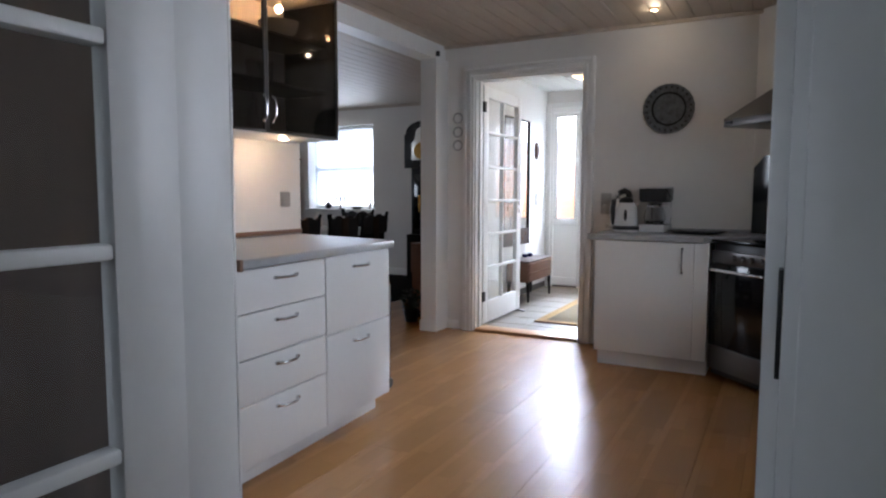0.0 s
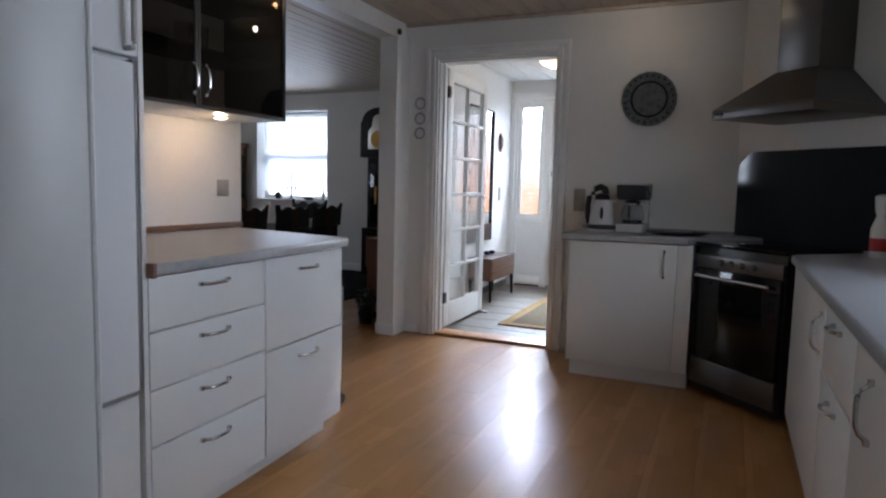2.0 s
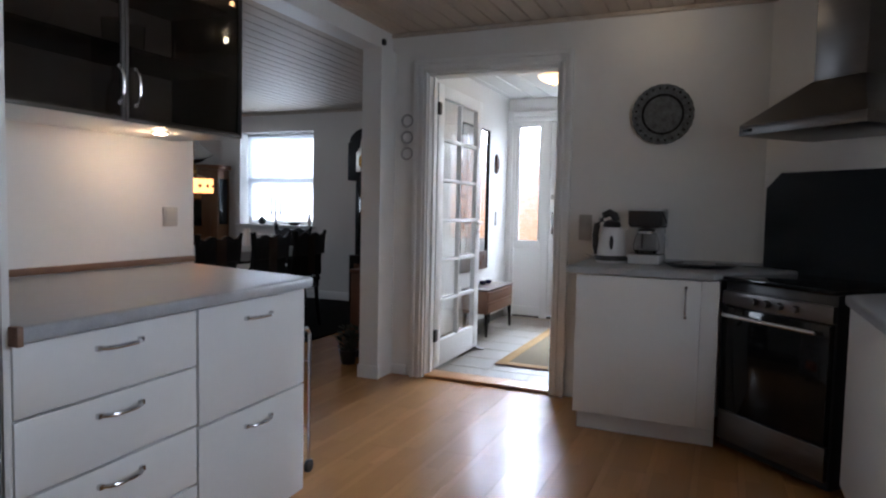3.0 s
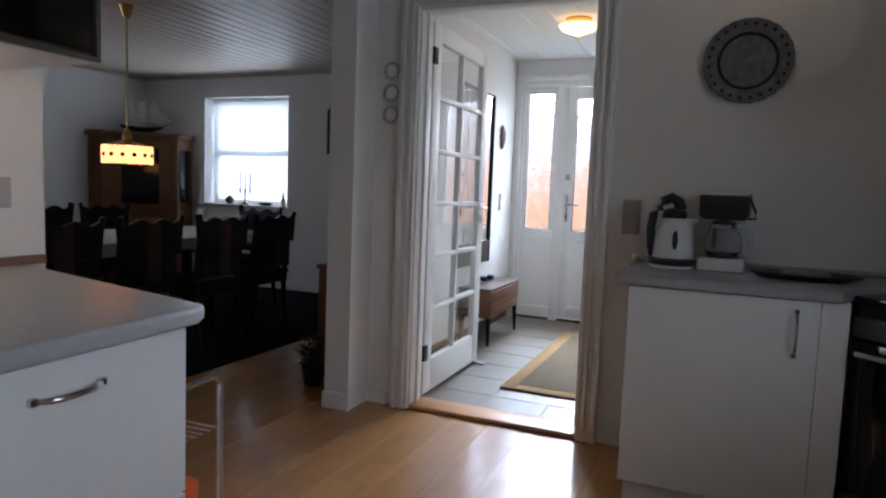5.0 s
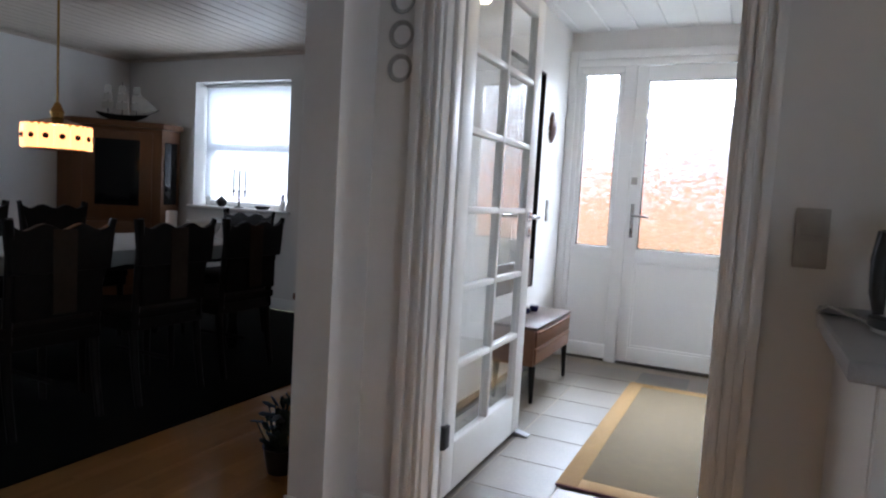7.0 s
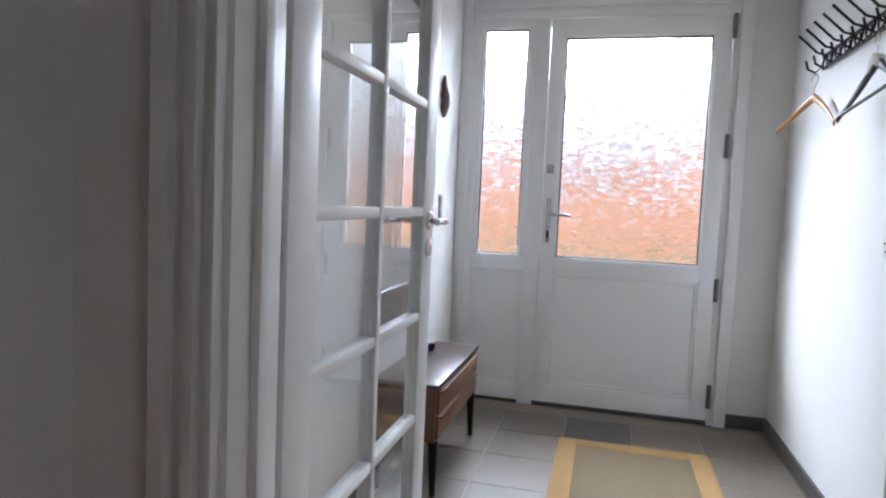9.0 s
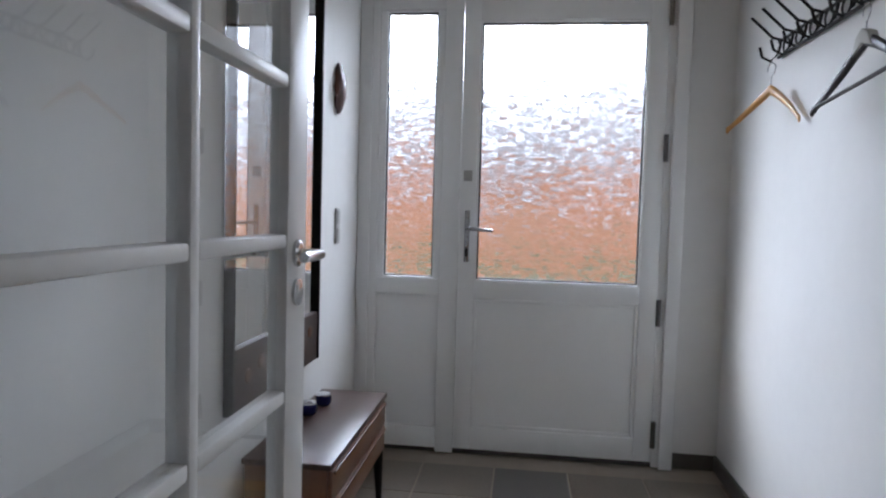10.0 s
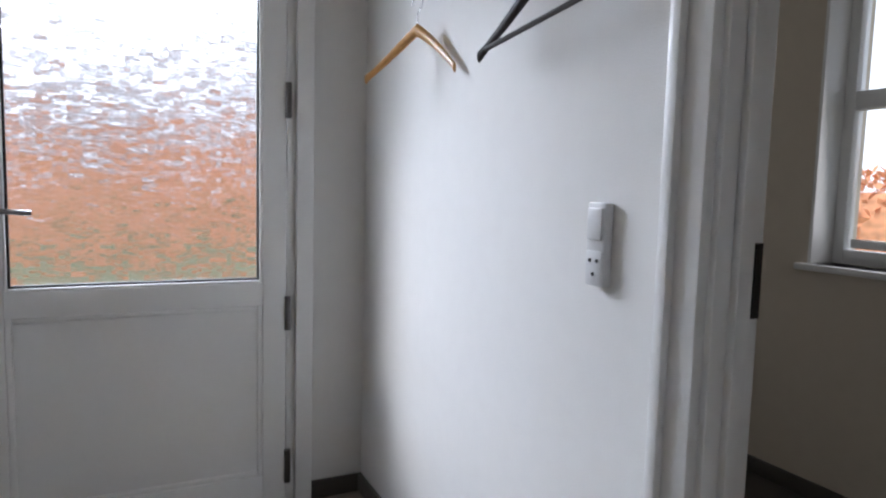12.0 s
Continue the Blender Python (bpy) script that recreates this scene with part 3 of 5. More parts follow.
solid("floor_kitchen", box(-2.55, 0.87, 0.98, 4.97, -0.1, -0.012, 0), M["under"], "beech laminate floor", "floor")
solid("floor_dining", box(-7.4, -2.55, 0.98, 7.82, -0.1, -0.012, 0), M["under"], "beech laminate floor", "floor")
solid("floor_hall", box(-2.55, -0.6, 4.97, 7.82, -0.1, -0.0016, 0), M["grout"], "grey tiled hall floor", "floor")
solid("floor_side_room", box(-0.6, 0.87, 5.0, 7.82, -0.1, 0.0, 0), M["darktile"], "dark tiled floor", "floor")
solid("floor_front_room", box(-3.72, 0.87, -3.32, 0.98, -0.1, 0.0, 0), M["carpet"], "dark carpeted floor", "floor")
solid("ground", box(-400, 400, -400, 800, -0.35, -0.25, 0), M["grass"], "green lawn reaching to the horizon", "ground")
solid("wall_side_room", box(-0.6, 0.87, 5.0, 5.1, 0, H, 0), M["tanwall"], "plain warm wall", "wall")


def window(name, axis, c, a0, a1, z0, z1, label, transom=None, fw=0.06, depth=0.06):
    """A framed window at depth c of its wall."""
    ob = thing(name, label, "window", kind="structure")

    def bx(u0, u1, v0, v1, za, zb, b=0.004):
        return box(u0, u1, v0, v1, za, zb, b) if axis == "y" else box(v0, v1, u0, u1, za, zb, b)
    c1 = c + depth
    part("window_frame", bx(a0, a0 + fw, c, c1, z0, z1), M["upvc"], ob)
    part("window_frame", bx(a1 - fw, a1, c, c1, z0, z1), M["upvc"], ob)
    part("window_frame", bx(a0 + fw, a1 - fw, c, c1, z0, z0 + fw), M["upvc"], ob)
    part("window_frame", bx(a0 + fw, a1 - fw, c, c1, z1 - fw, z1), M["upvc"], ob)
    spans = [(z0 + fw, z1 - fw)]
    if transom:
        part("transom", bx(a0 + fw, a1 - fw, c, c1, transom - 0.035, transom + 0.035), M["upvc"], ob)
        spans = [(z0 + fw, transom - 0.035), (transom + 0.035, z1 - fw)]
    for za, zb in spans:
        p = part("pane", bx(a0 + fw, a1 - fw, c + 0.028, c + 0.032, za, zb, 0), M["glass"], ob)
        p.visible_shadow = False
    return ob


w1 = window("window_1", "y", 7.99, -6.16, -4.99, 0.915, 2.115, "white dining room window with a sash bar", 1.5)
part("window_sill", box(-6.2, -4.95, 7.77, 7.99, 0.89, 0.915, 0.006), M["trim"], w1, "white painted window sill")
bl_ = thing("window_blind", "white venetian blind lowered over the dining window", "blind", (-5.575, 7.95, 0))
part("head_rail", box(-0.56, 0.56, -0.02, 0.02, 2.075, 2.11, 0.004), M["upvc"], bl_)
slat_mesh = mesh_of("slat", box(-0.555, 0.555, -0.012, 0.012, -0.0006, 0.0006, 0, 1, Matrix.Rotation(radians(-48), 4, "X")), M["blind"])
for k in range(50):
    o = new("slat", slat_mesh)
    o.parent = bl_
    o.location = (0, 0, 2.065 - k * 0.0213)
part("bottom_rail", box(-0.555, 0.555, -0.012, 0.012, 0.985, 0.998, 0.003), M["upvc"], bl_)
w2 = window("window_2", "x", 1.0, 6.15, 7.15, 0.92, 2.1, "white side room window with a transom bar", 1.55, 0.055)
part("window_sill", box(0.83, 1.0, 6.12, 7.18, 0.895, 0.92, 0.006), M["trim"], w2, "white painted window sill")
part("sash", box(0.985, 1.0, 6.24, 7.06, 0.985, 1.02, 0.004), M["upvc"], w2)
part("reveal", box(0.868, 1.0, 7.135, 7.149, 0.92, 2.1, 0.001), M["trim"], w2)
window("window_3", "x", 1.0, 2.0, 2.9, 1.1, 2.1, "white kitchen window above the worktop", None)
window("window_5", "x", -7.3, 4.33, 5.3, 1.25, 2.1, "white dining room side window with a transom bar", 1.5, 0.055)
window("window_4", "y", -3.28, -2.3, -0.9, 0.9, 2.1, "white window of the first room", None)

# entrance: frame, side light and door
ent = thing("front_door_frame", "white plastic entrance frame with a narrow frosted side light", "door frame", kind="structure")
Y0, Y1 = 7.80, 7.87
part("post", box(-2.40, -2.325, Y0, Y1, 0, 2.13), M["upvc"], ent)
part("post", box(-2.02, -1.935, Y0, Y1, 0, 2.13), M["upvc"], ent)
part("post", box(-1.015, -0.97, Y0, Y1, 0, 2.13), M["upvc"], ent)
part("head", box(-2.40, -0.97, Y0, Y1, 2.13, 2.19), M["upvc"], ent)
part("rail", box(-2.325, -2.02, Y0, Y1, 0.755, 0.83), M["upvc"], ent)
part("rail", box(-2.325, -2.02, Y0, Y1, 2.085, 2.13), M["upvc"], ent)
part("rail", box(-2.325, -2.02, Y0, Y1, 0.02, 0.12), M["upvc"], ent)
part("sill", box(-2.40, -0.97, Y0 + 0.005, 8.0, 0, 0.02), M["darktile"], ent, "dark door sill")
part("panel", box(-2.325, -2.02, Y0 + 0.018, Y1 - 0.01, 0.12, 0.755, 0.0), M["upvc"], ent)
part("bead", box(-2.325, -2.29, Y0 + 0.004, Y1, 0.83, 2.085, 0.006), M["upvc"], ent)
part("bead", box(-2.056, -2.02, Y0 + 0.004, Y1, 0.83, 2.085, 0.006), M["upvc"], ent)
for x0, x1, z0, z1 in ((-2.29, -2.284, 0.84, 2.075), (-2.062, -2.056, 0.84, 2.075), (-2.284, -2.062, 0.84, 0.846), (-2.284, -2.062, 2.069, 2.075)):
    part("seal", box(x0, x1, Y0 + 0.014, Y0 + 0.03, z0, z1, 0), M["black"], ent, "thin black glazing seal")
part("bead", box(-2.29, -2.056, Y0 + 0.003, Y1, 0.83, 0.84, 0.003), M["upvc"], ent)
part("bead", box(-2.29, -2.056, Y0 + 0.003, Y1, 2.075, 2.085, 0.003), M["upvc"], ent)
p = part("pane", box(-2.29, -2.056, Y0 + 0.03, Y0 + 0.036, 0.835, 2.08, 0), M["frost"], ent, "patterned frosted glass")
p.visible_shadow = False
part("casing", box(-2.418, -2.36, 7.785, 7.799, 0, 2.24, 0.004), M["trim"], ent)
part("casing", box(-0.985, -0.925, 7.775, 7.799, 0, 2.24, 0.004), M["trim"], ent)
part("casing", box(-2.36, -0.985, 7.785, 7.799, 2.18, 2.24, 0.004), M["trim"], ent)

fd = thing("front_door", "white plastic front door with a large frosted pane", "door", kind="structure")
D0, D1 = 7.785, 7.85
part("stile", box(-1.93, -1.855, D0, D1, 0.03, 2.12), M["upvc"], fd)
part("stile", box(-1.10, -1.02, D0, D1, 0.03, 2.12), M["upvc"], fd)
part("rail", box(-1.855, -1.10, D0, D1, 2.03, 2.12), M["upvc"], fd)
part("rail", box(-1.855, -1.10, D0, D1, 0.75, 0.83), M["upvc"], fd)
part("rail", box(-1.855, -1.10, D0, D1, 0.03, 0.135), M["upvc"], fd)
part("panel", box(-1.855, -1.10, D0 + 0.016, D1 - 0.01, 0.135, 0.75, 0), M["upvc"], fd)
for x0, x1, z0, z1 in ((-1.855, -1.838, 0.135, 0.75), (-1.117, -1.10, 0.135, 0.75), (-1.838, -1.117, 0.135, 0.152), (-1.838, -1.117, 0.733, 0.75)):
    part("moulding", box(x0, x1, D0 + 0.006, D0 + 0.02, z0, z1, 0.004), M["upvc"], fd)
for x0, x1, z0, z1 in ((-1.855, -1.845, 0.83, 2.03), (-1.11, -1.10, 0.83, 2.03), (-1.845, -1.11, 0.83, 0.84), (-1.845, -1.11, 2.02, 2.03)):
    part("bead", box(x0, x1, D0 + 0.003, D1, z0, z1, 0.003), M["upvc"], fd)
for x0, x1, z0, z1 in ((-1.845, -1.838, 0.84, 2.02), (-1.117, -1.11, 0.84, 2.02), (-1.838, -1.117, 0.84, 0.847), (-1.838, -1.117, 2.013, 2.02)):
    part("seal", box(x0, x1, D0 + 0.012, D0 + 0.03, z0, z1, 0), M["black"], fd, "thin black glazing seal")
p = part("pane", box(-1.845, -1.11, D0 + 0.03, D0 + 0.036, 0.84, 2.02, 0), M["frost"], fd, "patterned frosted glass")
p.visible_shadow = False
hd = part("handle_plate", box(-1.905, -1.88, D0 - 0.008, D0, 0.92, 1.16, 0.003), M["chrome"], fd, "brushed steel handle plate")
part("lever", tube([(-1.893, D0 - 0.005, 1.075), (-1.893, D0 - 0.05, 1.075), (-1.87, D0 - 0.055, 1.075), (-1.77, D0 - 0.055, 1.07)], 0.009), M["chrome"], hd, "brushed steel lever")
part("keyhole", box(-1.90, -1.886, D0 - 0.014, D0 - 0.008, 0.945, 0.985, 0.003), M["iron"], hd)
part("latch_plate", box(-1.915, -1.875, D0 - 0.012, D0, 1.295, 1.345, 0.003), M["outlet"], fd, "small grey safety latch")
for z in (0.1, 0.66, 1.4, 2.0):
    part("hinge", tube([(-1.015, D0 - 0.008, z), (-1.015, D0 - 0.008, z + 0.12)], 0.011), M["steel"], fd, "grey steel hinge")


def glazed_leaf(name, w, h, label, bars, s=0.105):
    """A white door leaf with two columns of six panes; it hangs at x = 0 and reaches along +y, its faces at x = -0.02 and 0.02."""
    ob = thing(name, label, "door", kind="structure")
    t = 0.02
    g0, g1 = 0.21, 1.96
    part("stile", box(-t, t, 0, s, 0.025, h), M["trim"], ob)
    part("stile", box(-t, t, w - s, w, 0.025, h), M["trim"], ob)
    part("rail", box(-t, t, s, w - s, 0.025, g0), M["trim"], ob)
    part("rail", box(-t, t, s, w - s, g1, h), M["trim"], ob)
    part("muntin", box(-t, t, w / 2 - 0.013, w / 2 + 0.013, g0, g1, 0.006), M["trim"], ob)
    for z in bars:
        part("muntin", box(-t * 0.95, t * 0.95, s, w / 2 - 0.013, z - 0.013, z + 0.013, 0.006), M["trim"], ob)
        part("muntin", box(-t * 0.95, t * 0.95, w / 2 + 0.013, w - s, z - 0.013, z + 0.013, 0.006), M["trim"], ob)
    cuts = [g0, *bars, g1]
    for z0, z1 in zip(cuts, cuts[1:]):
        for y0, y1 in ((s, w / 2), (w / 2, w - s)):
            q = part("pane", box(-0.002, 0.002, y0 - 0.004, y1 + 0.004, z0 - 0.004, z1 + 0.004, 0), M["glass"], ob)
            q.visible_shadow = False
    for sgn in (-1, 1):
        rose = part("rose", lathe([(0.026, 0), (0.026, 0.006), (0.02, 0.01)], Matrix.Translation((sgn * t, w - 0.055, 1.06)) @ Matrix.Rotation(radians(90 * sgn), 4, "Y"), 24), M["chrome"], ob, "round steel handle rose")
        x = sgn * t
        part("lever", tube([(x, w - 0.055, 1.06), (x + sgn * 0.045, w - 0.055, 1.06), (x + sgn * 0.052, w - 0.07, 1.06), (x + sgn * 0.052, w - 0.165, 1.06)], 0.0095), M["chrome"], rose, "brushed steel lever")
        part("key_rose", lathe([(0.026, 0), (0.026, 0.006), (0.012, 0.009)], Matrix.Translation((sgn * t, w - 0.055, 0.985)) @ Matrix.Rotation(radians(90 * sgn), 4, "Y"), 24), M["chrome"], ob, "round steel key rose")
    for z in (0.22, 1.83):
        part("hinge", box(-0.006, 0.034, -0.02, 0.03, z, z + 0.085, 0.004), M["iron"], ob, "dark metal hinge")
    return ob


leaf = glazed_leaf("door_hall", 0.90, 2.05, "open white glazed door with twelve small panes", [0.502, 0.793, 1.085, 1.377, 1.668])
leaf.matrix_basis = pose(-2.075, 5.125, 0, 0, 0, 0.6)
leaf2 = glazed_leaf("door_entry", 0.90, 2.05, "open white glazed door of the first room", [0.41, 0.735, 1.06, 1.385, 1.68], 0.125)
leaf2.matrix_basis = pose(-0.708, 0.855, 0, 0, 0, 180)


# ---- kitchen ----
def bow_handle(parent, at, vertical=False, L=0.13, normal=(1, 0, 0)):
    """A bowed chrome pull on a front that faces normal."""
    n = Vector(normal)
    side = Vector((0, 0, 1)) if vertical else Vector((0, 0, 1)).cross(n)
    c = Vector(at)
    pts = []
    for i in range(9):
        s = i / 8 * 2 - 1
        pts.append(c + side * (s * L / 2) + n * (0.028 * (1 - s ** 4) + 0.001))
    bm = tube(pts, 0.0055, 8)
    for s in (-1, 1):
        add_box(bm, -0.007, 0.007, -0.007, 0.007, -0.007, 0.007, 0.002, 1, Matrix.Translation(c + side * (s * L / 2) + n * 0.005))
    return part("handle", bm, M["chrome"], parent, "bowed chrome handle")


def drawer_cabinet(name, y0, y1, splits, label, at, rz, depth=0.58, toe=0.1, top=0.866):
    """Fronts at local x = 0, body behind them."""
    ob = thing(name, label, "cabinet", at, rz)
    part("body", box(-depth, -0.02, y0, y1, toe, top, 0.002), M["cab"], ob)
    part("plinth", box(-depth + 0.02, -0.09, y0, y1, 0.0, toe, 0.002), M["cab"], ob)
    for z0, z1 in splits:
        d = part("drawer_front", box(-0.019, 0.0, y0 + 0.003, y1 - 0.003, z0 + 0.003, z1 - 0.003, 0.003), M["cab"], ob)
        bow_handle(d, (0, (y0 + y1) / 2, z1 - 0.048 if z1 - z0 < 0.3 else z1 - 0.06))
    return ob


PEN = ((-1.545, 1.865, 0), 3.0)
drawer_cabinet("drawer_cabinet", -0.055, 0.502, [(0.1, 0.347), (0.347, 0.522), (0.522, 0.699), (0.699, 0.866)], "white kitchen cabinet with four drawers and chrome handles", *PEN, depth=0.82)
drawer_cabinet("drawer_cabinet", 0.505, 1.07, [(0.1, 0.51), (0.51, 0.866)], "white kitchen cabinet with two deep drawers", *PEN, depth=0.82)
wt = thing("worktop", "grey speckled laminate worktop with a rounded edge", "worktop", *PEN)
part("slab", prism([(-0.84, -0.047), (0.025, -0.047), (0.025, 1.08), (0.005, 1.115), (-0.79, 1.34)], 0.868, 0.906, "z", 0.012), M["worktop"], wt)
part("end_cap", box(0.0, 0.03, -0.062, -0.047, 0.864, 0.908, 0.003), M["brownedge"], wt, "dark brown edge cap")
solid("wood_strip", box(-2.418, -2.398, 1.86, 3.2, 0.908, 0.934, 0.004), M["brownedge"], "brown wooden strip along the worktop", "trim", "")

cab = thing("wall_cabinet", "white wall cabinet with dark smoked glass doors", "cabinet", (0, 0, 0))
X0, X1, CY0, CY1, CZ0, CZ1 = -2.418, -2.05, 1.95, 3.09, 1.455, 2.22
part("bottom", box(X0, X1, CY0, CY1, CZ0 - 0.012, CZ0 + 0.012), M["cab"], cab)
part("top", box(X0, X1, CY0, CY1, CZ1 - 0.018, CZ1), M["cab"], cab)
part("side", box(X0, X1, CY0, CY0 + 0.018, CZ0 + 0.012, CZ1 - 0.018), M["cab"], cab)
part("side", box(X0, X1, CY1 - 0.018, CY1, CZ0 + 0.012, CZ1 - 0.018), M["blackglass"], cab, "dark glass side panel")
part("back", box(X0, X0 + 0.01, CY0 + 0.018, CY1 - 0.018, CZ0 + 0.012, CZ1 - 0.018, 0), M["cab"], cab)
for z in (1.70, 1.95):
    part("shelf", box(X0 + 0.012, X1 - 0.05, CY0 + 0.02, CY1 - 0.02, z, z + 0.014), M["darkwood"], cab)
for y0, y1, hy in ((1.952, 2.518, 2.49), (2.522, 3.088, 2.555)):
    d = part("glass_door", box(X1 + 0.002, X1 + 0.008, y0 + 0.012, y1 - 0.012, CZ0 + 0.002, CZ1 - 0.012, 0), M["smoke"], cab, "smoked glass cabinet door")
    for a, b_, c, e in ((y0, y0 + 0.012, CZ0 - 0.01, CZ1), (y1 - 0.012, y1, CZ0 - 0.01, CZ1), (y0 + 0.012, y1 - 0.012, CZ0 - 0.01, CZ0 + 0.002), (y0 + 0.012, y1 - 0.012, CZ1 - 0.012, CZ1)):
        part("door_frame", box(X1 + 0.001, X1 + 0.018, a, b_, c, e, 0.002), M["steel"], d, "thin metal door frame")
    bow_handle(d, (X1 + 0.016, hy, 1.56), True, 0.12)
for at in ((-2.18, 2.8), ):
    sp = thing("cabinet_spot_lamp", "small lit downlight under the wall cabinet", "lamp", (at[0], at[1], 1.443))
    part("ring", lathe([(0.034, 0), (0.034, -0.006), (0.027, -0.008)], None, 24), M["chrome"], sp)
    part("lens", lathe([(0.026, -0.006), (0.026, -0.0095)], None, 24), M["spot"], sp, "glowing lens")


def bowl(name, at, r, h, material, label):
    ob = solid(name, lathe([(r * 0.4, 0), (r * 0.45, 0.004), (r * 0.85, h * 0.5), (r, h), (r * 0.96, h), (r * 0.8, h * 0.5), (r * 0.3, 0.008)], None, 24), material, label, "bowl", "", at)
    return ob


bowl("bowl", (-2.24, 2.84, 1.964), 0.11, 0.10, M["porcelain"], "porcelain bowl on the cabinet shelf")
bowl("bowl", (-2.24, 2.3, 1.714), 0.10, 0.09, M["porcelain"], "porcelain bowl on the cabinet shelf")
for y in (2.62, 2.72, 2.95):
    solid("drinking_glass", lathe([(0.03, 0), (0.036, 0.11), (0.033, 0.11), (0.028, 0.006)], None, 16), M["glass"], "clear drinking glass on the cabinet shelf", "glass", "", (-2.22, y, 1.714))
for y in (2.1, 2.7):
    solid("pitcher", lathe([(0.05, 0), (0.065, 0.05), (0.06, 0.12), (0.04, 0.16), (0.045, 0.2), (0.03, 0.2)], None, 20), M["porcelain"], "pale ceramic jug in the cabinet", "jug", "", (-2.25, y, 1.469))

fr = thing("tall_fridge", "white fridge built into a tall cabinet", "fridge", (-1.545, 1.79, 0), 3.0)
part("body", box(-0.86, -0.025, -0.60, 0.0, 0.1, 2.2, 0.003), M["cab"], fr)
part("side_panel", box(-0.86, 0.003, 0.002, 0.02, 0.0, 2.2, 0.002), M["cab"], fr)
part("plinth", box(-0.86, -0.07, -0.6, 0.0, 0, 0.1, 0.002), M["cab"], fr)
part("lower_front", box(-0.024, -0.012, -0.598, -0.004, 0.105, 0.525, 0.003), M["cab"], fr)
d = part("door", box(-0.022, 0.012, -0.598, -0.02, 0.54, 1.468, 0.008, 3), M["fridge"], fr, "glossy white fridge door")
part("seal", box(-0.022, 0.004, -0.02, -0.004, 0.535, 1.475, 0.002), M["rubber"], d, "grey door seal")
part("seal", box(-0.022, 0.002, -0.598, -0.02, 0.526, 0.539, 0.002), M["rubber"], d, "grey door seal")
d = part("door", box(-0.022, 0.012, -0.598, -0.004, 1.482, 2.19, 0.008, 3), M["fridge"], fr, "glossy white upper door")
bm = tube([(0.012, -0.05, 1.50), (0.04, -0.05, 1.50), (0.046, -0.05, 1.515), (0.046, -0.05, 1.625), (0.04, -0.05, 1.64), (0.012, -0.05, 1.64)], 0.008, 8)
part("handle", bm, M["outlet"], d, "pale grey bar handle")


def socket(name, at, w, h, normal, label, keys=0):
    ob = thing(name, label, "wall switch", at)
    n = Vector(normal)
    rot = n.to_track_quat("Y", "Z").to_matrix().to_4x4()
    ob.matrix_basis = Matrix.Translation(at) @ rot
    p = part("plate", box(-w / 2, w / 2, 0, 0.008, -h / 2, h / 2, 0.003), M["outlet"], ob)
    if keys:
        for k in range(keys):
            z = -h / 2 + (k + 0.5) * h / keys
            part("rocker", box(-w * 0.36, w * 0.36, 0.008, 0.012, z - h / keys * 0.38, z + h / keys * 0.38, 0.002), M["outlet"], ob)
    return ob


socket("wall_socket", (-2.42, 3.07, 1.112), 0.08, 0.085, (1, 0, 0), "beige wall socket above the worktop", 1)
socket("wall_switch", (-0.975, 4.97, 1.075), 0.078, 0.155, (0, -1, 0), "beige double switch beside the door", 2)

# far counter
fc = thing("base_cabinet", "white base cabinet with one door beside the stove", "cabinet")
part("body", box(-0.895, -0.19, 4.385, 4.968, 0.1, 0.844, 0.002), M["cab"], fc)
part("plinth", box(-0.88, -0.19, 4.43, 4.95, 0, 0.1, 0.002), M["cab"], fc)
d = part("door", box(-0.892, -0.275, 4.365, 4.384, 0.105, 0.842, 0.003), M["cab"], fc)
bow_handle(d, (-0.345, 4.365, 0.73), True, 0.15, (0, -1, 0))
part("filler", box(-0.273, -0.19, 4.37, 4.384, 0.105, 0.842, 0.002), M["cab"], fc)
wt2 = thing("worktop", "grey laminate worktop in the corner beside the stove", "worktop")
part("slab", prism([(-0.945, 4.968), (-0.945, 4.345), (-0.22, 4.345), (-0.19, 4.40), (0.21, 4.79), (0.04, 4.968)], 0.846, 0.886, "z", 0.010), M["worktop"], wt2)
part("upstand", box(-0.945, 0.03, 4.95, 4.968, 0.887, 0.905, 0.004), M["worktop"], wt2)

st = thing("stove", "black and steel corner stove with a glass oven door", "stove", (0.035, 4.19, 0), -45)
part("body", box(-0.298, 0.298, 0.02, 0.58, 0.03, 0.85, 0.004), M["black"], st)
part("hob", box(-0.3, 0.3, -0.005, 0.585, 0.85, 0.872, 0.004), M["blackglass"], st, "black ceramic hob")
part("control_panel", box(-0.296, 0.296, -0.005, 0.018, 0.735, 0.805, 0.004), M["steel"], st, "steel control panel")
for x in (-0.1, -0.03, 0.04, 0.12):
    part("knob", lathe([(0.017, 0), (0.017, 0.012), (0.013, 0.02)], Matrix.Translation((x, -0.005, 0.77)) @ Matrix.Rotation(radians(90), 4, "X"), 16), M["steel"], st, "small steel knob")
od = part("oven_door", box(-0.29, 0.29, -0.012, 0.018, 0.22, 0.728, 0.005), M["blackglass"], st, "black glass oven door")
bm = tube([(-0.25, -0.045, 0.69), (0.25, -0.045, 0.69)], 0.009, 10)
for x in (-0.23, 0.23):
    add_tube(bm, [(x, -0.012, 0.69), (x, -0.045, 0.69)], 0.007, 8)
part("handle", bm, M["chrome"], od, "round chrome bar")
part("drawer", box(-0.292, 0.292, -0.008, 0.018, 0.07, 0.215, 0.005), M["steel"], st, "steel warming drawer")

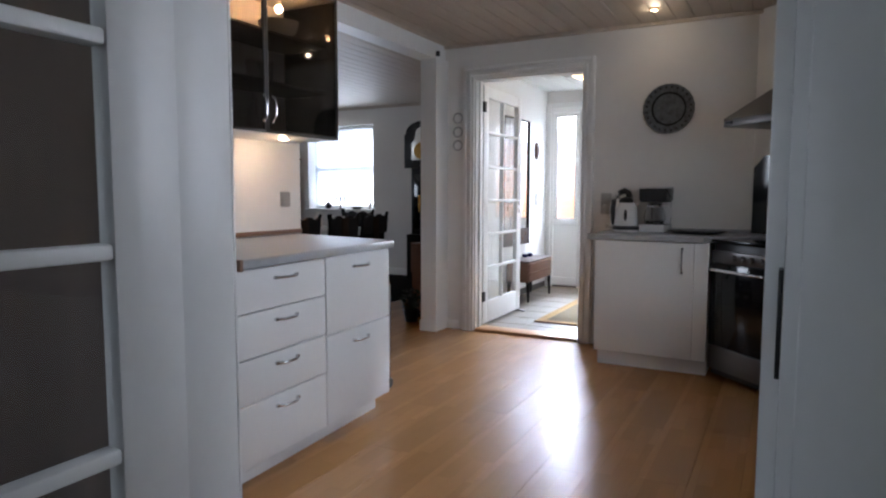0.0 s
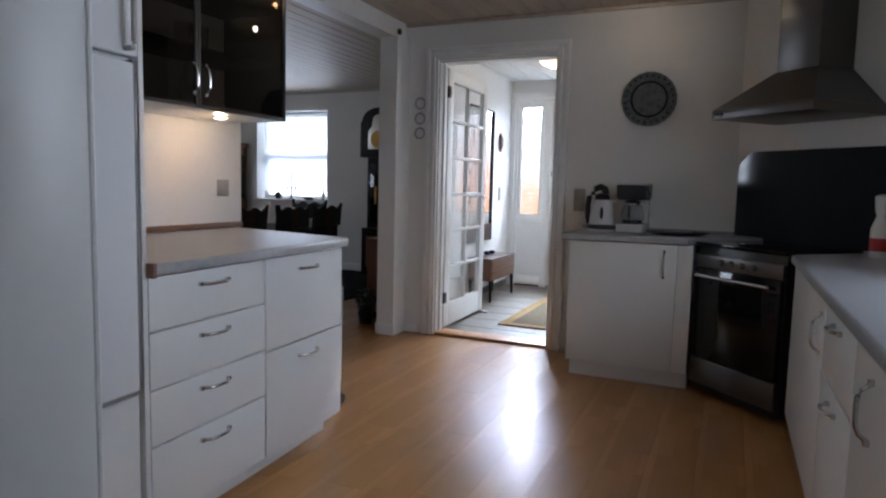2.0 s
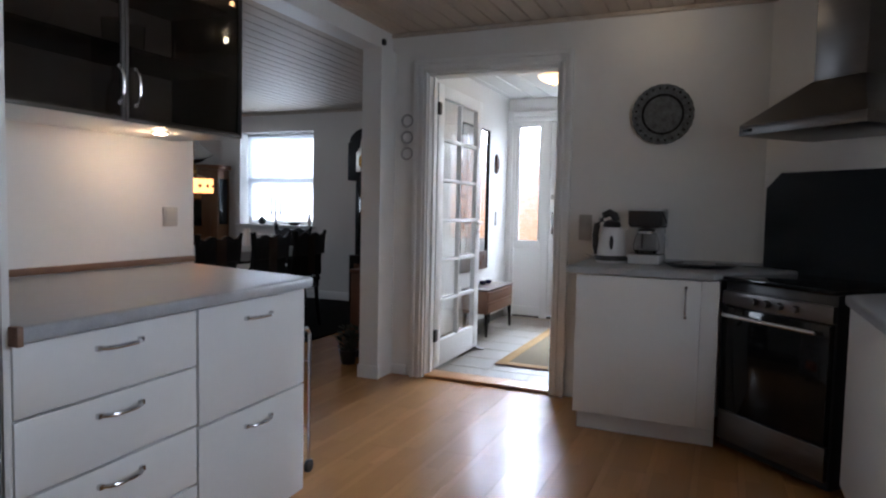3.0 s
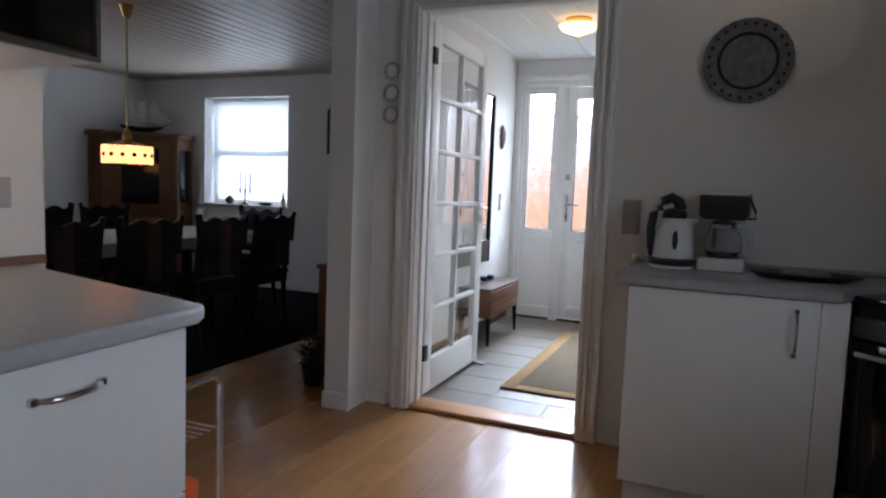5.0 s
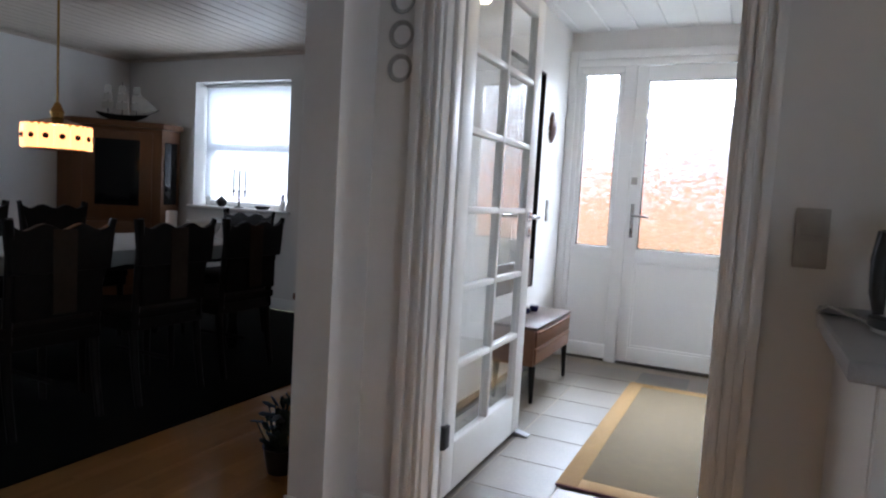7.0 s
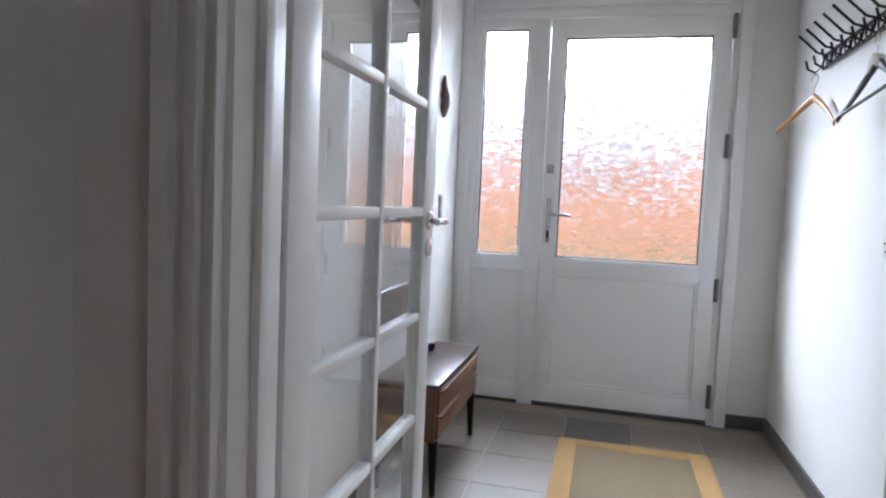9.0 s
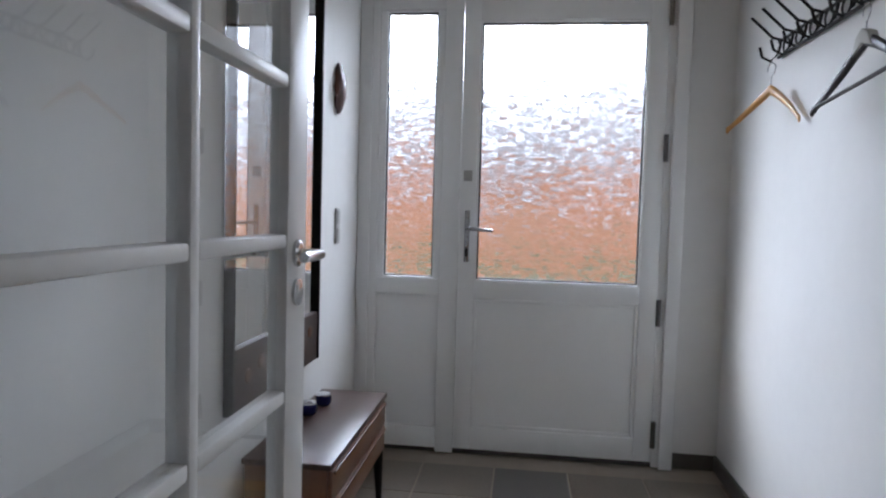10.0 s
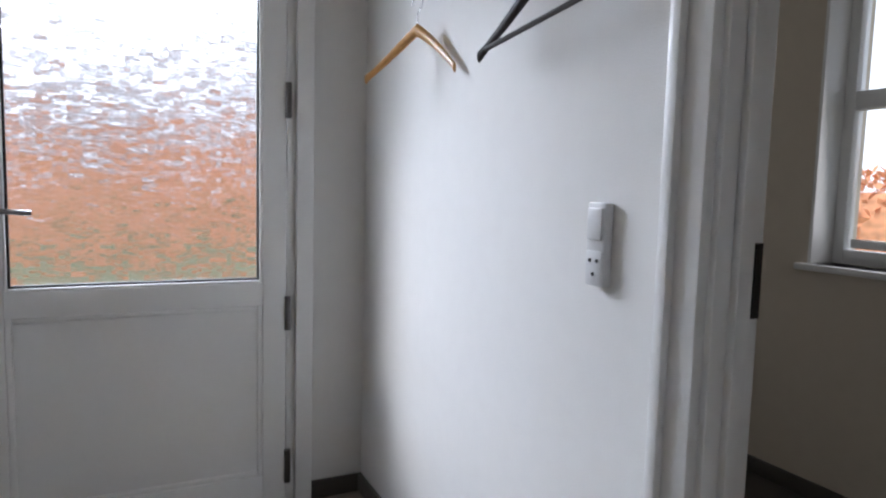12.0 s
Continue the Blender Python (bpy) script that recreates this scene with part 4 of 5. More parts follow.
sp = thing("splash_panel", "dark glass splashback behind the stove", "splashback", (0.432, 4.532, 0), -43.5)
part("glass", prism([(-0.56, 0.872), (0.56, 0.872), (0.56, 1.40), (-0.47, 1.40), (-0.56, 1.32)], -0.014, -0.004, "y"), M["panelglass"], sp)

hood = thing("cooker_hood", "stainless steel cooker hood with a square chimney", "cooker hood", (0.44, 4.54, 0), -45)
bm = bmesh.new()
w, dd = 0.32, 0.5
lo = [(-w, -0.006), (w, -0.006), (w, -dd), (-w, -dd)]
hi = [(-0.13, -0.006), (0.13, -0.006), (0.13, -0.26), (-0.13, -0.26)]
v0 = [bm.verts.new((x, y, 1.60)) for x, y in lo]
v1 = [bm.verts.new((x, y, 1.80)) for x, y in hi]
for i in range(4):
    bm.faces.new((v0[i], v0[(i + 1) % 4], v1[(i + 1) % 4], v1[i]))
bm.faces.new(list(reversed(v0)))
bm.faces.new(v1)
part("canopy", bm, M["steel"], hood)
part("rim", box(-w, w, -dd, -0.006, 1.55, 1.60, 0.003), M["steel"], hood)
part("chimney", box(-0.128, 0.128, -0.256, -0.006, 1.801, H - 0.002, 0.004), M["steel"], hood)
part("badge", box(-0.30, -0.24, -dd - 0.003, -dd, 1.567, 1.583, 0.001), M["blackglass"], hood, "small dark badge")

# right-hand run
for y0, y1, kind in ((2.80, 3.90, "door"), (2.24, 2.797, "drawer"), (1.3, 2.237, "door")):
    ob = thing("base_cabinet", "white base cabinet with chrome handles" if kind == "door" else "white base cabinet with a drawer above a deep front", "cabinet", (0.285, 0, 0))
    part("body", box(0.02, 0.58, y0, y1, 0.1, 0.828, 0.002), M["cab"], ob)
    part("plinth", box(0.06, 0.56, y0, y1, 0, 0.1, 0.002), M["cab"], ob)
    if kind == "door":
        d = part("door", box(0, 0.019, y0 + 0.003, y1 - 0.003, 0.103, 0.825, 0.003), M["cab"], ob)
        bow_handle(d, (0, (y0 + 0.07) if y1 > 3 else y1 - 0.22, 0.70), True, 0.13, (-1, 0, 0))
    else:
        for z0, z1 in ((0.1, 0.60), (0.60, 0.828)):
            d = part("drawer_front", box(0, 0.019, y0 + 0.003, y1 - 0.003, z0 + 0.003, z1 - 0.003, 0.003), M["cab"], ob)
            bow_handle(d, (0, (y0 + y1) / 2, z1 - 0.05), False, 0.12, (-1, 0, 0))
wt3 = thing("worktop", "long grey laminate worktop along the outer wall", "worktop")
part("slab", prism([(0.262, 1.29), (0.868, 1.29), (0.868, 4.12), (0.70, 4.30), (0.29, 3.90), (0.262, 3.86)], 0.83, 0.87, "z", 0.010), M["worktop"], wt3)

# small things on the worktops
kt = thing("kettle", "white electric kettle with a black handle on its base", "kettle", (-0.775, 4.72, 0.886), 8)
part("foot", lathe([(0.082, 0), (0.088, 0.004), (0.088, 0.012)], None, 28), M["porcelain"], kt)
part("base", lathe([(0.09, 0.0125), (0.094, 0.016), (0.094, 0.034), (0.08, 0.04)], None, 28), M["black"], kt, "black power base")
body = lathe([(0.08, 0.041), (0.083, 0.05), (0.078, 0.10), (0.066, 0.16), (0.05, 0.196), (0.046, 0.2)], None, 32)
for v in body.verts:
    v.co.x += 0.012 * max(0, (v.co.z - 0.1) / 0.1) * (1 if v.co.x > 0 else 0.3)
part("body", body, M["porcelain"], kt, "white plastic body")
spout = prism([(0.045, 0.15), (0.088, 0.192), (0.086, 0.2), (0.05, 0.2)], -0.02, 0.02, "y", 0.005)
part("spout", spout, M["porcelain"], kt)
part("lid", lathe([(0.047, 0.201), (0.05, 0.212), (0.042, 0.232), (0.018, 0.243)], None, 24), M["black"], kt, "black lid")
part("crown", tube([(0.022, 0, 0.235), (0.014, 0, 0.268), (-0.014, 0, 0.283), (-0.045, 0, 0.268), (-0.06, 0, 0.235)], 0.024, 14, 0.02), M["black"], kt, "rounded black top of the handle")
part("handle", tube([(-0.055, -0.01, 0.245), (-0.082, -0.012, 0.215), (-0.09, -0.012, 0.16), (-0.088, -0.012, 0.09), (-0.078, -0.012, 0.045)], 0.019, 14, 0.016), M["black"], kt, "black curved handle")
gauge = lathe([(0.003, -0.003), (0.011, -0.002), (0.011, 0.002), (0.003, 0.003)], Matrix.Translation((0.002, -0.076, 0.115)) @ Matrix.Rotation(radians(-10), 4, "X") @ Matrix.Diagonal((1, 1, 3.6, 1)) @ RX, 20)
part("window", gauge, M["black"], kt, "dark water gauge")
part("cord", tube([(-0.08, 0.03, 0.014), (-0.125, 0.06, 0.03), (-0.145, 0.13, 0.035), (-0.15, 0.2, 0.012)], 0.004, 8), M["outlet"], kt, "pale power cord")

cm = thing("coffee_maker", "black and white filter coffee maker with a glass jug", "coffee maker", (-0.585, 4.80, 0.886), -4)
part("base", box(-0.085, 0.085, -0.12, 0.11, 0, 0.052, 0.007, 3), M["porcelain"], cm, "white base")
part("hotplate", lathe([(0.066, 0.0525), (0.066, 0.058), (0.058, 0.06)], Matrix.Translation((0, -0.04, 0)), 28), M["black"], cm)
part("column", box(-0.08, 0.08, 0.055, 0.11, 0.0525, 0.205, 0.006), M["porcelain"], cm, "white water tank")
part("gauge", box(-0.05, -0.035, 0.052, 0.0555, 0.08, 0.19, 0.001), M["rubber"], cm, "grey water level strip")
part("filter_holder", prism([(-0.092, 0.298), (0.092, 0.298), (0.09, 0.222), (0.078, 0.205), (-0.078, 0.205), (-0.09, 0.222)], -0.115, 0.11, "y", 0.008), M["black"], cm, "black filter holder")
part("top", box(-0.09, 0.09, -0.112, 0.11, 0.299, 0.311, 0.004), M["porcelain"], cm, "white lid")
part("bracket", tube([(0.09, -0.09, 0.29), (0.112, -0.09, 0.24), (0.115, -0.09, 0.212), (0.088, -0.09, 0.212)], 0.005, 8), M["black"], cm, "black swing-out grip")
jm = Matrix.Translation((0, -0.04, 0))
jug = part("jug", lathe([(0.055, 0.061), (0.07, 0.075), (0.073, 0.10), (0.064, 0.145), (0.05, 0.172), (0.047, 0.172), (0.061, 0.145), (0.070, 0.10), (0.067, 0.077), (0.05, 0.064)], jm, 32), M["glass"], cm, "clear glass jug")
part("jug_band", lathe([(0.05, 0.168), (0.054, 0.17), (0.054, 0.184), (0.05, 0.186)], jm, 28), M["chrome"], jug, "steel rim band")
part("jug_lid", lathe([(0.046, 0.1865), (0.046, 0.194), (0.02, 0.202)], jm, 24), M["black"], jug, "black jug lid")
part("jug_handle", tube([(0.05, -0.05, 0.178), (0.092, -0.06, 0.18), (0.112, -0.065, 0.155), (0.118, -0.068, 0.10)], 0.0075, 10, 0.006), M["porcelain"], jug, "white jug handle")

tray = thing("tray", "dark oval tray with a folded cloth on the worktop", "tray", (-0.30, 4.66, 0.886))
part("dish", lathe([(0.11, 0), (0.15, 0.018), (0.152, 0.022), (0.145, 0.022), (0.105, 0.006)], Matrix.Diagonal((1.25, 0.8, 1, 1)), 36), M["black"], tray)
part("cloth", box(-0.08, 0.08, -0.05, 0.05, 0.007, 0.03, 0.01), M["rubber"], tray, "folded grey cloth")

bt = thing("bottle", "white cleaning bottle with a red label on the worktop", "bottle", (0.62, 3.98, 0.87))
part("body", lathe([(0.035, 0), (0.038, 0.01), (0.038, 0.13), (0.018, 0.19)], None, 20), M["porcelain"], bt)
part("label_band", lathe([(0.0385, 0.03), (0.0385, 0.09)], None, 20), M["red"], bt, "red paper label")
part("cap", lathe([(0.018, 0.191), (0.026, 0.22), (0.03, 0.28), (0.012, 0.29)], None, 16), M["porcelain"], bt, "white cap")

# wall plates
bp = thing("wall_plate", "large dark decorated plate on the wall", "plate", (-0.545, 4.968, 1.747))
rim = lathe([(0.112, 0.014), (0.163, 0.024), (0.172, 0.029), (0.168, 0.033), (0.118, 0.022)], RX, 96)
for v in rim.verts:
    r = math.hypot(v.co.x, v.co.z)
    if r > 0.15:
        k = 1 + 0.018 * abs(math.sin(12 * math.atan2(v.co.z, v.co.x)))
        v.co.x *= k
        v.co.z *= k
part("rim", rim, M["pewter2"], bp, "scalloped grey-blue rim")
part("ring", lathe([(0.098, 0.0105), (0.113, 0.022), (0.118, 0.027), (0.112, 0.028), (0.1, 0.0165)], RX, 64), M["pewter"], bp, "dark enamel ring")
part("centre", lathe([(0.02, 0.004), (0.1, 0.008), (0.1, 0.0135), (0.02, 0.0135)], RX, 64), M["platecentre"], bp, "painted grey centre")
boss = mesh_of("boss", lathe([(0.008, 0), (0.007, 0.004), (0.003, 0.006)], RX, 8), M["pewter"])
for k in range(24):
    a = 2 * math.pi * (k + 0.5) / 24
    o = new("boss", boss)
    o.parent = bp
    o.location = (0.151 * math.cos(a), -0.0295, 0.151 * math.sin(a))
# a dark painted figure and pale ground strokes on the centre
for mat_key, blobs in (("pewter", ((-0.01, 0.0, 0.02, 0.045, 20), (0.012, 0.035, 0.014, 0.02, 0), (-0.04, 0.012, 0.03, 0.014, -25), (0.02, -0.03, 0.01, 0.035, 25), (-0.015, -0.035, 0.008, 0.03, -15), (0.06, 0.0, 0.008, 0.03, 0))),
                       ("greyrim", ((0.0, -0.068, 0.05, 0.012, 0), (0.045, 0.045, 0.02, 0.012, -40), (-0.05, 0.055, 0.018, 0.008, 35), (0.038, -0.01, 0.008, 0.022, 10)))):
    for x, z, rx_, rz_, tilt in blobs:
        mm = Matrix.Translation((x, -0.0136, z)) @ Matrix.Rotation(radians(tilt), 4, "Y") @ Matrix.Diagonal((rx_, 1, rz_, 1)) @ RX
        part("painting", lathe([(1.0, 0), (0.9, 0.0012)], mm, 14), M[mat_key], bp)

for k, z in enumerate((1.768, 1.655, 1.545)):
    pl = thing("small_plate", "small white wall plate with a grey rim", "plate", (-2.215, 4.968, z), group="three small plates")
    part("rim", lathe([(0.03, 0.003), (0.045, 0.012), (0.047, 0.015), (0.044, 0.016), (0.03, 0.008)], RX, 32), M["greyrim"], pl, "grey patterned rim")
    part("centre", lathe([(0.012, 0.002), (0.033, 0.005), (0.033, 0.009), (0.012, 0.009)], RX, 32), M["porcelain"], pl)

for x, y in ((-0.60, 4.6), (-0.9, 2.2)):
    dl = thing("ceiling_spot", "small brass ceiling spotlight", "lamp", (x, y, H))
    part("ring", lathe([(0.035, 0), (0.035, -0.006), (0.026, -0.012)], None, 24), M["brass"], dl)
    part("lens", lathe([(0.022, -0.004), (0.02, -0.0135)], None, 20), M["spot"], dl, "lit lens")
solid("sensor", box(-2.34, -2.315, 4.80, 4.83, 2.255, 2.295, 0.005), M["black"], "small black alarm sensor on the beam", "sensor", "")

# trolley behind the cabinets
tr = thing("serving_trolley", "chrome wire trolley on small wheels", "trolley", (-2.0, 3.14, 0), 3)
for x in (-0.19, 0.19):
    part("frame", tube([(x, -0.12, 0.06), (x, -0.12, 0.62), (x, -0.10, 0.645), (x, 0.10, 0.645), (x, 0.12, 0.62), (x, 0.12, 0.06)], 0.008, 8), M["chrome"], tr, "bent chrome tube")
    for y in (-0.12, 0.12):
        part("wheel", lathe([(0.026, -0.009), (0.03, -0.004), (0.03, 0.004), (0.026, 0.009)], Matrix.Translation((x, y, 0.03)) @ Matrix.Rotation(radians(90), 4, "Y"), 20), M["black"], tr, "black castor wheel")
for z in (0.2, 0.5):
    bm = bmesh.new()
    for k in range(9):
        y = -0.11 + k * 0.0275
        add_tube(bm, [(-0.19, y, z), (0.19, y, z)], 0.003, 6)
    part("wire_shelf", bm, M["chrome"], tr)
solid("orange_box", box(-2.1, -1.84, 3.06, 3.22, 0.206, 0.37, 0.006), M["orange"], "orange box lying on the trolley shelf", "box", "")

# ---- hall ----
bn = thing("low_cabinet", "low teak cabinet with two drawers on tapered legs", "cabinet", (-2.28, 6.86, 0))
part("top", box(-0.125, 0.14, -0.375, 0.375, 0.418, 0.436, 0.004), M["teaktop"], bn, "dark worn teak top")
part("body", box(-0.12, 0.125, -0.365, 0.365, 0.21, 0.418, 0.003), M["teak"], bn)
for z0, z1 in ((0.222, 0.312), (0.318, 0.41)):
    d = part("drawer_front", box(0.125, 0.138, -0.355, 0.355, z0, z1, 0.003), M["teak"], bn)
    part("pull", box(0.138, 0.146, -0.34, 0.34, z1 - 0.016, z1 - 0.004, 0.003), M["oak"], d, "pale wooden lip pull")
for x in (-0.1, 0.115):
    for y in (-0.34, 0.34):
        part("leg", tube([(x, y, 0.21), (x * 1.06, y * 1.02, 0.0)], 0.02, 12, 0.011), M["darkwood"], bn, "dark tapered leg")
for x, y, r in ((-2.334, 7.03, 0.03), (-2.352, 6.915, 0.032)):
    jr = thing("jar", "small round blue glass jar on the cabinet", "jar", (x, y, 0.436))
    part("body", lathe([(r * 0.8, 0), (r, 0.012), (r, 0.03), (r * 0.85, 0.036)], None, 20), M["blue"], jr)
    part("lid", lathe([(r * 0.88, 0.0365), (r * 0.86, 0.042), (r * 0.3, 0.045)], None, 20), M["chrome"], jr, "metal lid")

mi = thing("wall_mirror", "tall wall mirror in a dark wooden frame", "mirror", (-2.419, 6.77, 0))
part("glass", box(0.004, 0.012, -0.36, 0.36, 0.76, 1.945, 0), M["mirror"], mi, "mirror glass")
part("frame", box(0, 0.03, -0.375, -0.36, 0.58, 1.96, 0.004), M["darkwood"], mi)
part("frame", box(0, 0.03, 0.36, 0.375, 0.58, 1.96, 0.004), M["darkwood"], mi)
part("frame", box(0, 0.03, -0.36, 0.36, 1.945, 1.96, 0.004), M["darkwood"], mi)
fp = part("bottom_panel", box(0, 0.026, -0.36, 0.36, 0.58, 0.76, 0.004), M["floral"], mi, "dark panel painted with rust flowers")
for k in range(7):
    y = -0.27 + 0.09 * k
    part("flower", lathe([(0.022, 0), (0.02, 0.003), (0.006, 0.005)], Matrix.Translation((0.026, y, 0.67 + 0.03 * math.sin(k * 2.3))) @ Matrix.Rotation(radians(90), 4, "Y"), 7), M["chestwood"], fp)

bm = bmesh.new()
bmesh.ops.create_icosphere(bm, subdivisions=3, radius=1)
for v in bm.verts:
    k = 1 + 0.12 * noise.noise(v.co * 2.5)
    v.co = Vector((abs(v.co.x) * 0.035 * k, v.co.y * 0.052 * k, v.co.z * 0.105 * k))
solid("wall_carving", bm, M["mask"], "dark brown carved wooden wall ornament", "ornament", "", (-2.419, 7.42, 1.645))
socket("wall_switch", (-2.42, 7.445, 1.077), 0.05, 0.15, (1, 0, 0), "pale wall switch near the front door", 2)

sw = thing("wall_socket", "grey switch and socket strip on the hall wall", "wall switch", (-0.72, 6.462, 1.076))
part("plate", box(-0.02, 0, -0.026, 0.026, -0.078, 0.078, 0.004), M["switch"], sw)
part("rocker", box(-0.025, -0.02, -0.021, 0.021, 0.008, 0.068, 0.003), M["switch"], sw)
part("socket_face", box(-0.022, -0.02, -0.022, 0.022, -0.068, -0.012, 0.001), M["switch"], sw)
for y, z in ((-0.01, -0.03), (0.01, -0.03), (0.0, -0.055)):
    part("hole", lathe([(0.004, 0.0), (0.004, 0.0015)], Matrix.Translation((-0.0221, y, z)) @ Matrix.Rotation(radians(-90), 4, "Y"), 10), M["black"], sw)

ck = thing("coat_rack", "black wrought iron coat rack with many hooks", "coat rack", (-0.72, 0, 0))
RZ = 1.745
for z in (RZ, RZ + 0.055):
    part("rail", tube([(-0.012, 7.30, z), (-0.012, 6.32, z)], 0.006, 8), M["iron"], ck)
k = 0
y = 7.28
while y > 6.33:
    bm = tube([(-0.012, y, RZ + 0.055), (-0.02, y, RZ + 0.01), (-0.045, y, RZ - 0.02), (-0.075, y, RZ - 0.005), (-0.085, y, RZ + 0.03)], 0.005, 8)
    part("hook", bm, M["iron"], ck)
    part("long_hook", tube([(-0.012, y - 0.02, RZ + 0.05), (-0.05, y - 0.02, RZ + 0.06), (-0.125, y - 0.02, RZ + 0.13)], 0.005, 8), M["iron"], ck)
    ring = [(-0.012, y - 0.05 + 0.027 * math.cos(a * 0.5236), RZ + 0.0275 + 0.024 * math.sin(a * 0.5236)) for a in range(13)]
    part("ring", tube(ring, 0.004, 6), M["iron"], ck)
    y -= 0.108


def hanger(at, rz, ry, span, drop, material, label, bar, pad=None):
    """A wooden hanger of two shaped arms; it hangs by the hook at its origin."""
    ob = thing("coat_hanger", label, "coat hanger", at)
    ob.matrix_basis = pose(*at, 0, ry, rz)
    hook = [(0.02 * math.cos(radians(a)), 0, 0.02 * math.sin(radians(a))) for a in range(200, -61, -20)]
    part("hook", tube(hook + [(0, 0, -0.03), (0, 0, -0.07)], 0.002, 8), M["chrome"], ob, "thin steel hook")
    for sgn in (-1, 1):
        bm = bmesh.new()
        rings = []
        for i in range(13):
            u = i / 12
            x, y, z = sgn * u * span / 2, -0.035 * u * u, -0.075 - drop * u ** 1.15
            h = 0.019 - 0.009 * u + 0.004 * (u > 0.95)
            th = 0.0065 + 0.0035 * math.sin(math.pi * min(1, u + 0.2))
            rings.append([bm.verts.new((x, y + th * math.cos(q * math.pi / 5), z + h * math.sin(q * math.pi / 5))) for q in range(10)])
        for r0, r1 in zip(rings, rings[1:]):
            for q in range(10):
                bm.faces.new((r0[q], r0[(q + 1) % 10], r1[(q + 1) % 10], r1[q]))
        bm.faces.new(rings[0])
        bm.faces.new(rings[-1])
        part("arm", bm, material, ob)
    if bar:
        z = -0.075 - drop + 0.012
        part("bar", tube([(-span / 2 + 0.015, -0.03, z), (span / 2 - 0.015, -0.03, z)], 0.006, 8), material, ob, "thin trouser bar")
    if pad:
        part("pad", prism([(-0.05, -0.105), (-0.03, -0.06), (0, -0.045), (0.03, -0.06), (0.05, -0.105), (0, -0.085)], -0.014, 0.013, "y", 0.004), pad, ob, "pale cloth pad at the neck")
    return ob


hanger((-0.775, 7.235, 1.69), -68, 0, 0.35, 0.125, M["beechhanger"], "varnished beech coat hanger on the rack", False)
hanger((-0.765, 6.61, 1.70), -90, -5, 0.46, 0.135, M["hangerdark"], "dark walnut coat hanger with a trouser bar", True, M["sail"])

hl = thing("ceiling_lamp", "lit alabaster ceiling lamp with brass fittings", "lamp", (-1.6, 6.52, 2.38))
part("base", lathe([(0.09, 0), (0.09, -0.015), (0.06, -0.03)], None, 28), M["brass"], hl)
part("shade", lathe([(0.132, -0.045), (0.137, -0.05), (0.112, -0.08), (0.062, -0.1), (0.015, -0.1135)], None, 36), M["shade"], hl, "glowing cream glass bowl")
part("finial", lathe([(0.012, -0.1145), (0.014, -0.122), (0.006, -0.132)], None, 16), M["brass"], hl)
part("rod", tube([(0, 0, -0.03), (0, 0, -0.046)], 0.012, 8), M["brass"], hl)

rug = thing("rug", "olive rug with an ochre border on the tiles", "rug", (-1.405, 6.43, 0.003))
part("field", box(-0.25, 0.25, -0.79, 0.79, 0.0, 0.0105, 0.003), M["rugmid"], rug)
for x0, x1, y0, y1 in ((-0.335, -0.25, -0.88, 0.88), (0.25, 0.335, -0.88, 0.88), (-0.25, 0.25, -0.88, -0.79), (-0.25, 0.25, 0.79, 0.88)):
    part("border", box(x0, x1, y0, y1, 0.0, 0.010, 0.003), M["rugedge"], rug, "ochre border")
part("binding", box(-0.335, 0.335, -0.888, -0.88, 0.0, 0.008, 0.002), M["rugback"], rug, "dark red end binding")
solid("door_stop", prism([(0, 0), (0.13, 0), (0.13, 0.008), (0.0, 0.035)], -0.025, 0.025, "y", 0.003), M["rubber"], "grey rubber wedge under the open door", "door stop", "", (-2.13, 6.0, 0))

# ---- dining room ----
solid("carpet", box(-7.0, -3.44, 1.2, 7.75, 0.0, 0.012, 0.004), M["carpet"], "large nearly black carpet", "carpet", "")
tb = thing("dining_table", "dark wooden dining table", "table", (-4.66, 5.2, 0.012))
part("tabletop", box(-0.48, 0.48, -1.35, 1.35, 0.69, 0.725, 0.006), M["darkwood"], tb)
part("apron", box(-0.40, 0.40, -1.25, 1.25, 0.61, 0.69, 0.003), M["darkwood"], tb)
for x in (-0.38, 0.38):
    for y in (-1.22, 1.22):
        part("leg", lathe([(0.03, 0), (0.045, 0.06), (0.03, 0.2), (0.05, 0.4), (0.035, 0.55), (0.045, 0.61)], Matrix.Translation((x, y, 0)), 16), M["darkwood"], tb)
cl = bmesh.new()
add_box(cl, -5.15, -4.17, 3.84, 6.56, 0.739, 0.744, 0.002)
for sgn, x in ((-1, -5.152), (1, -4.168)):
    add_prism(cl, [(3.84 + 2.72 * i / 40, 0.742) for i in range(41)] + [(3.84 + 2.72 * (1 - i / 40), 0.66 + 0.006 * math.sin(i * 1.7)) for i in range(41)], x - 0.002, x + 0.002, "x")
solid("tablecloth", cl, M["cloth"], "pale cloth spread over the dining table", "tablecloth", "")


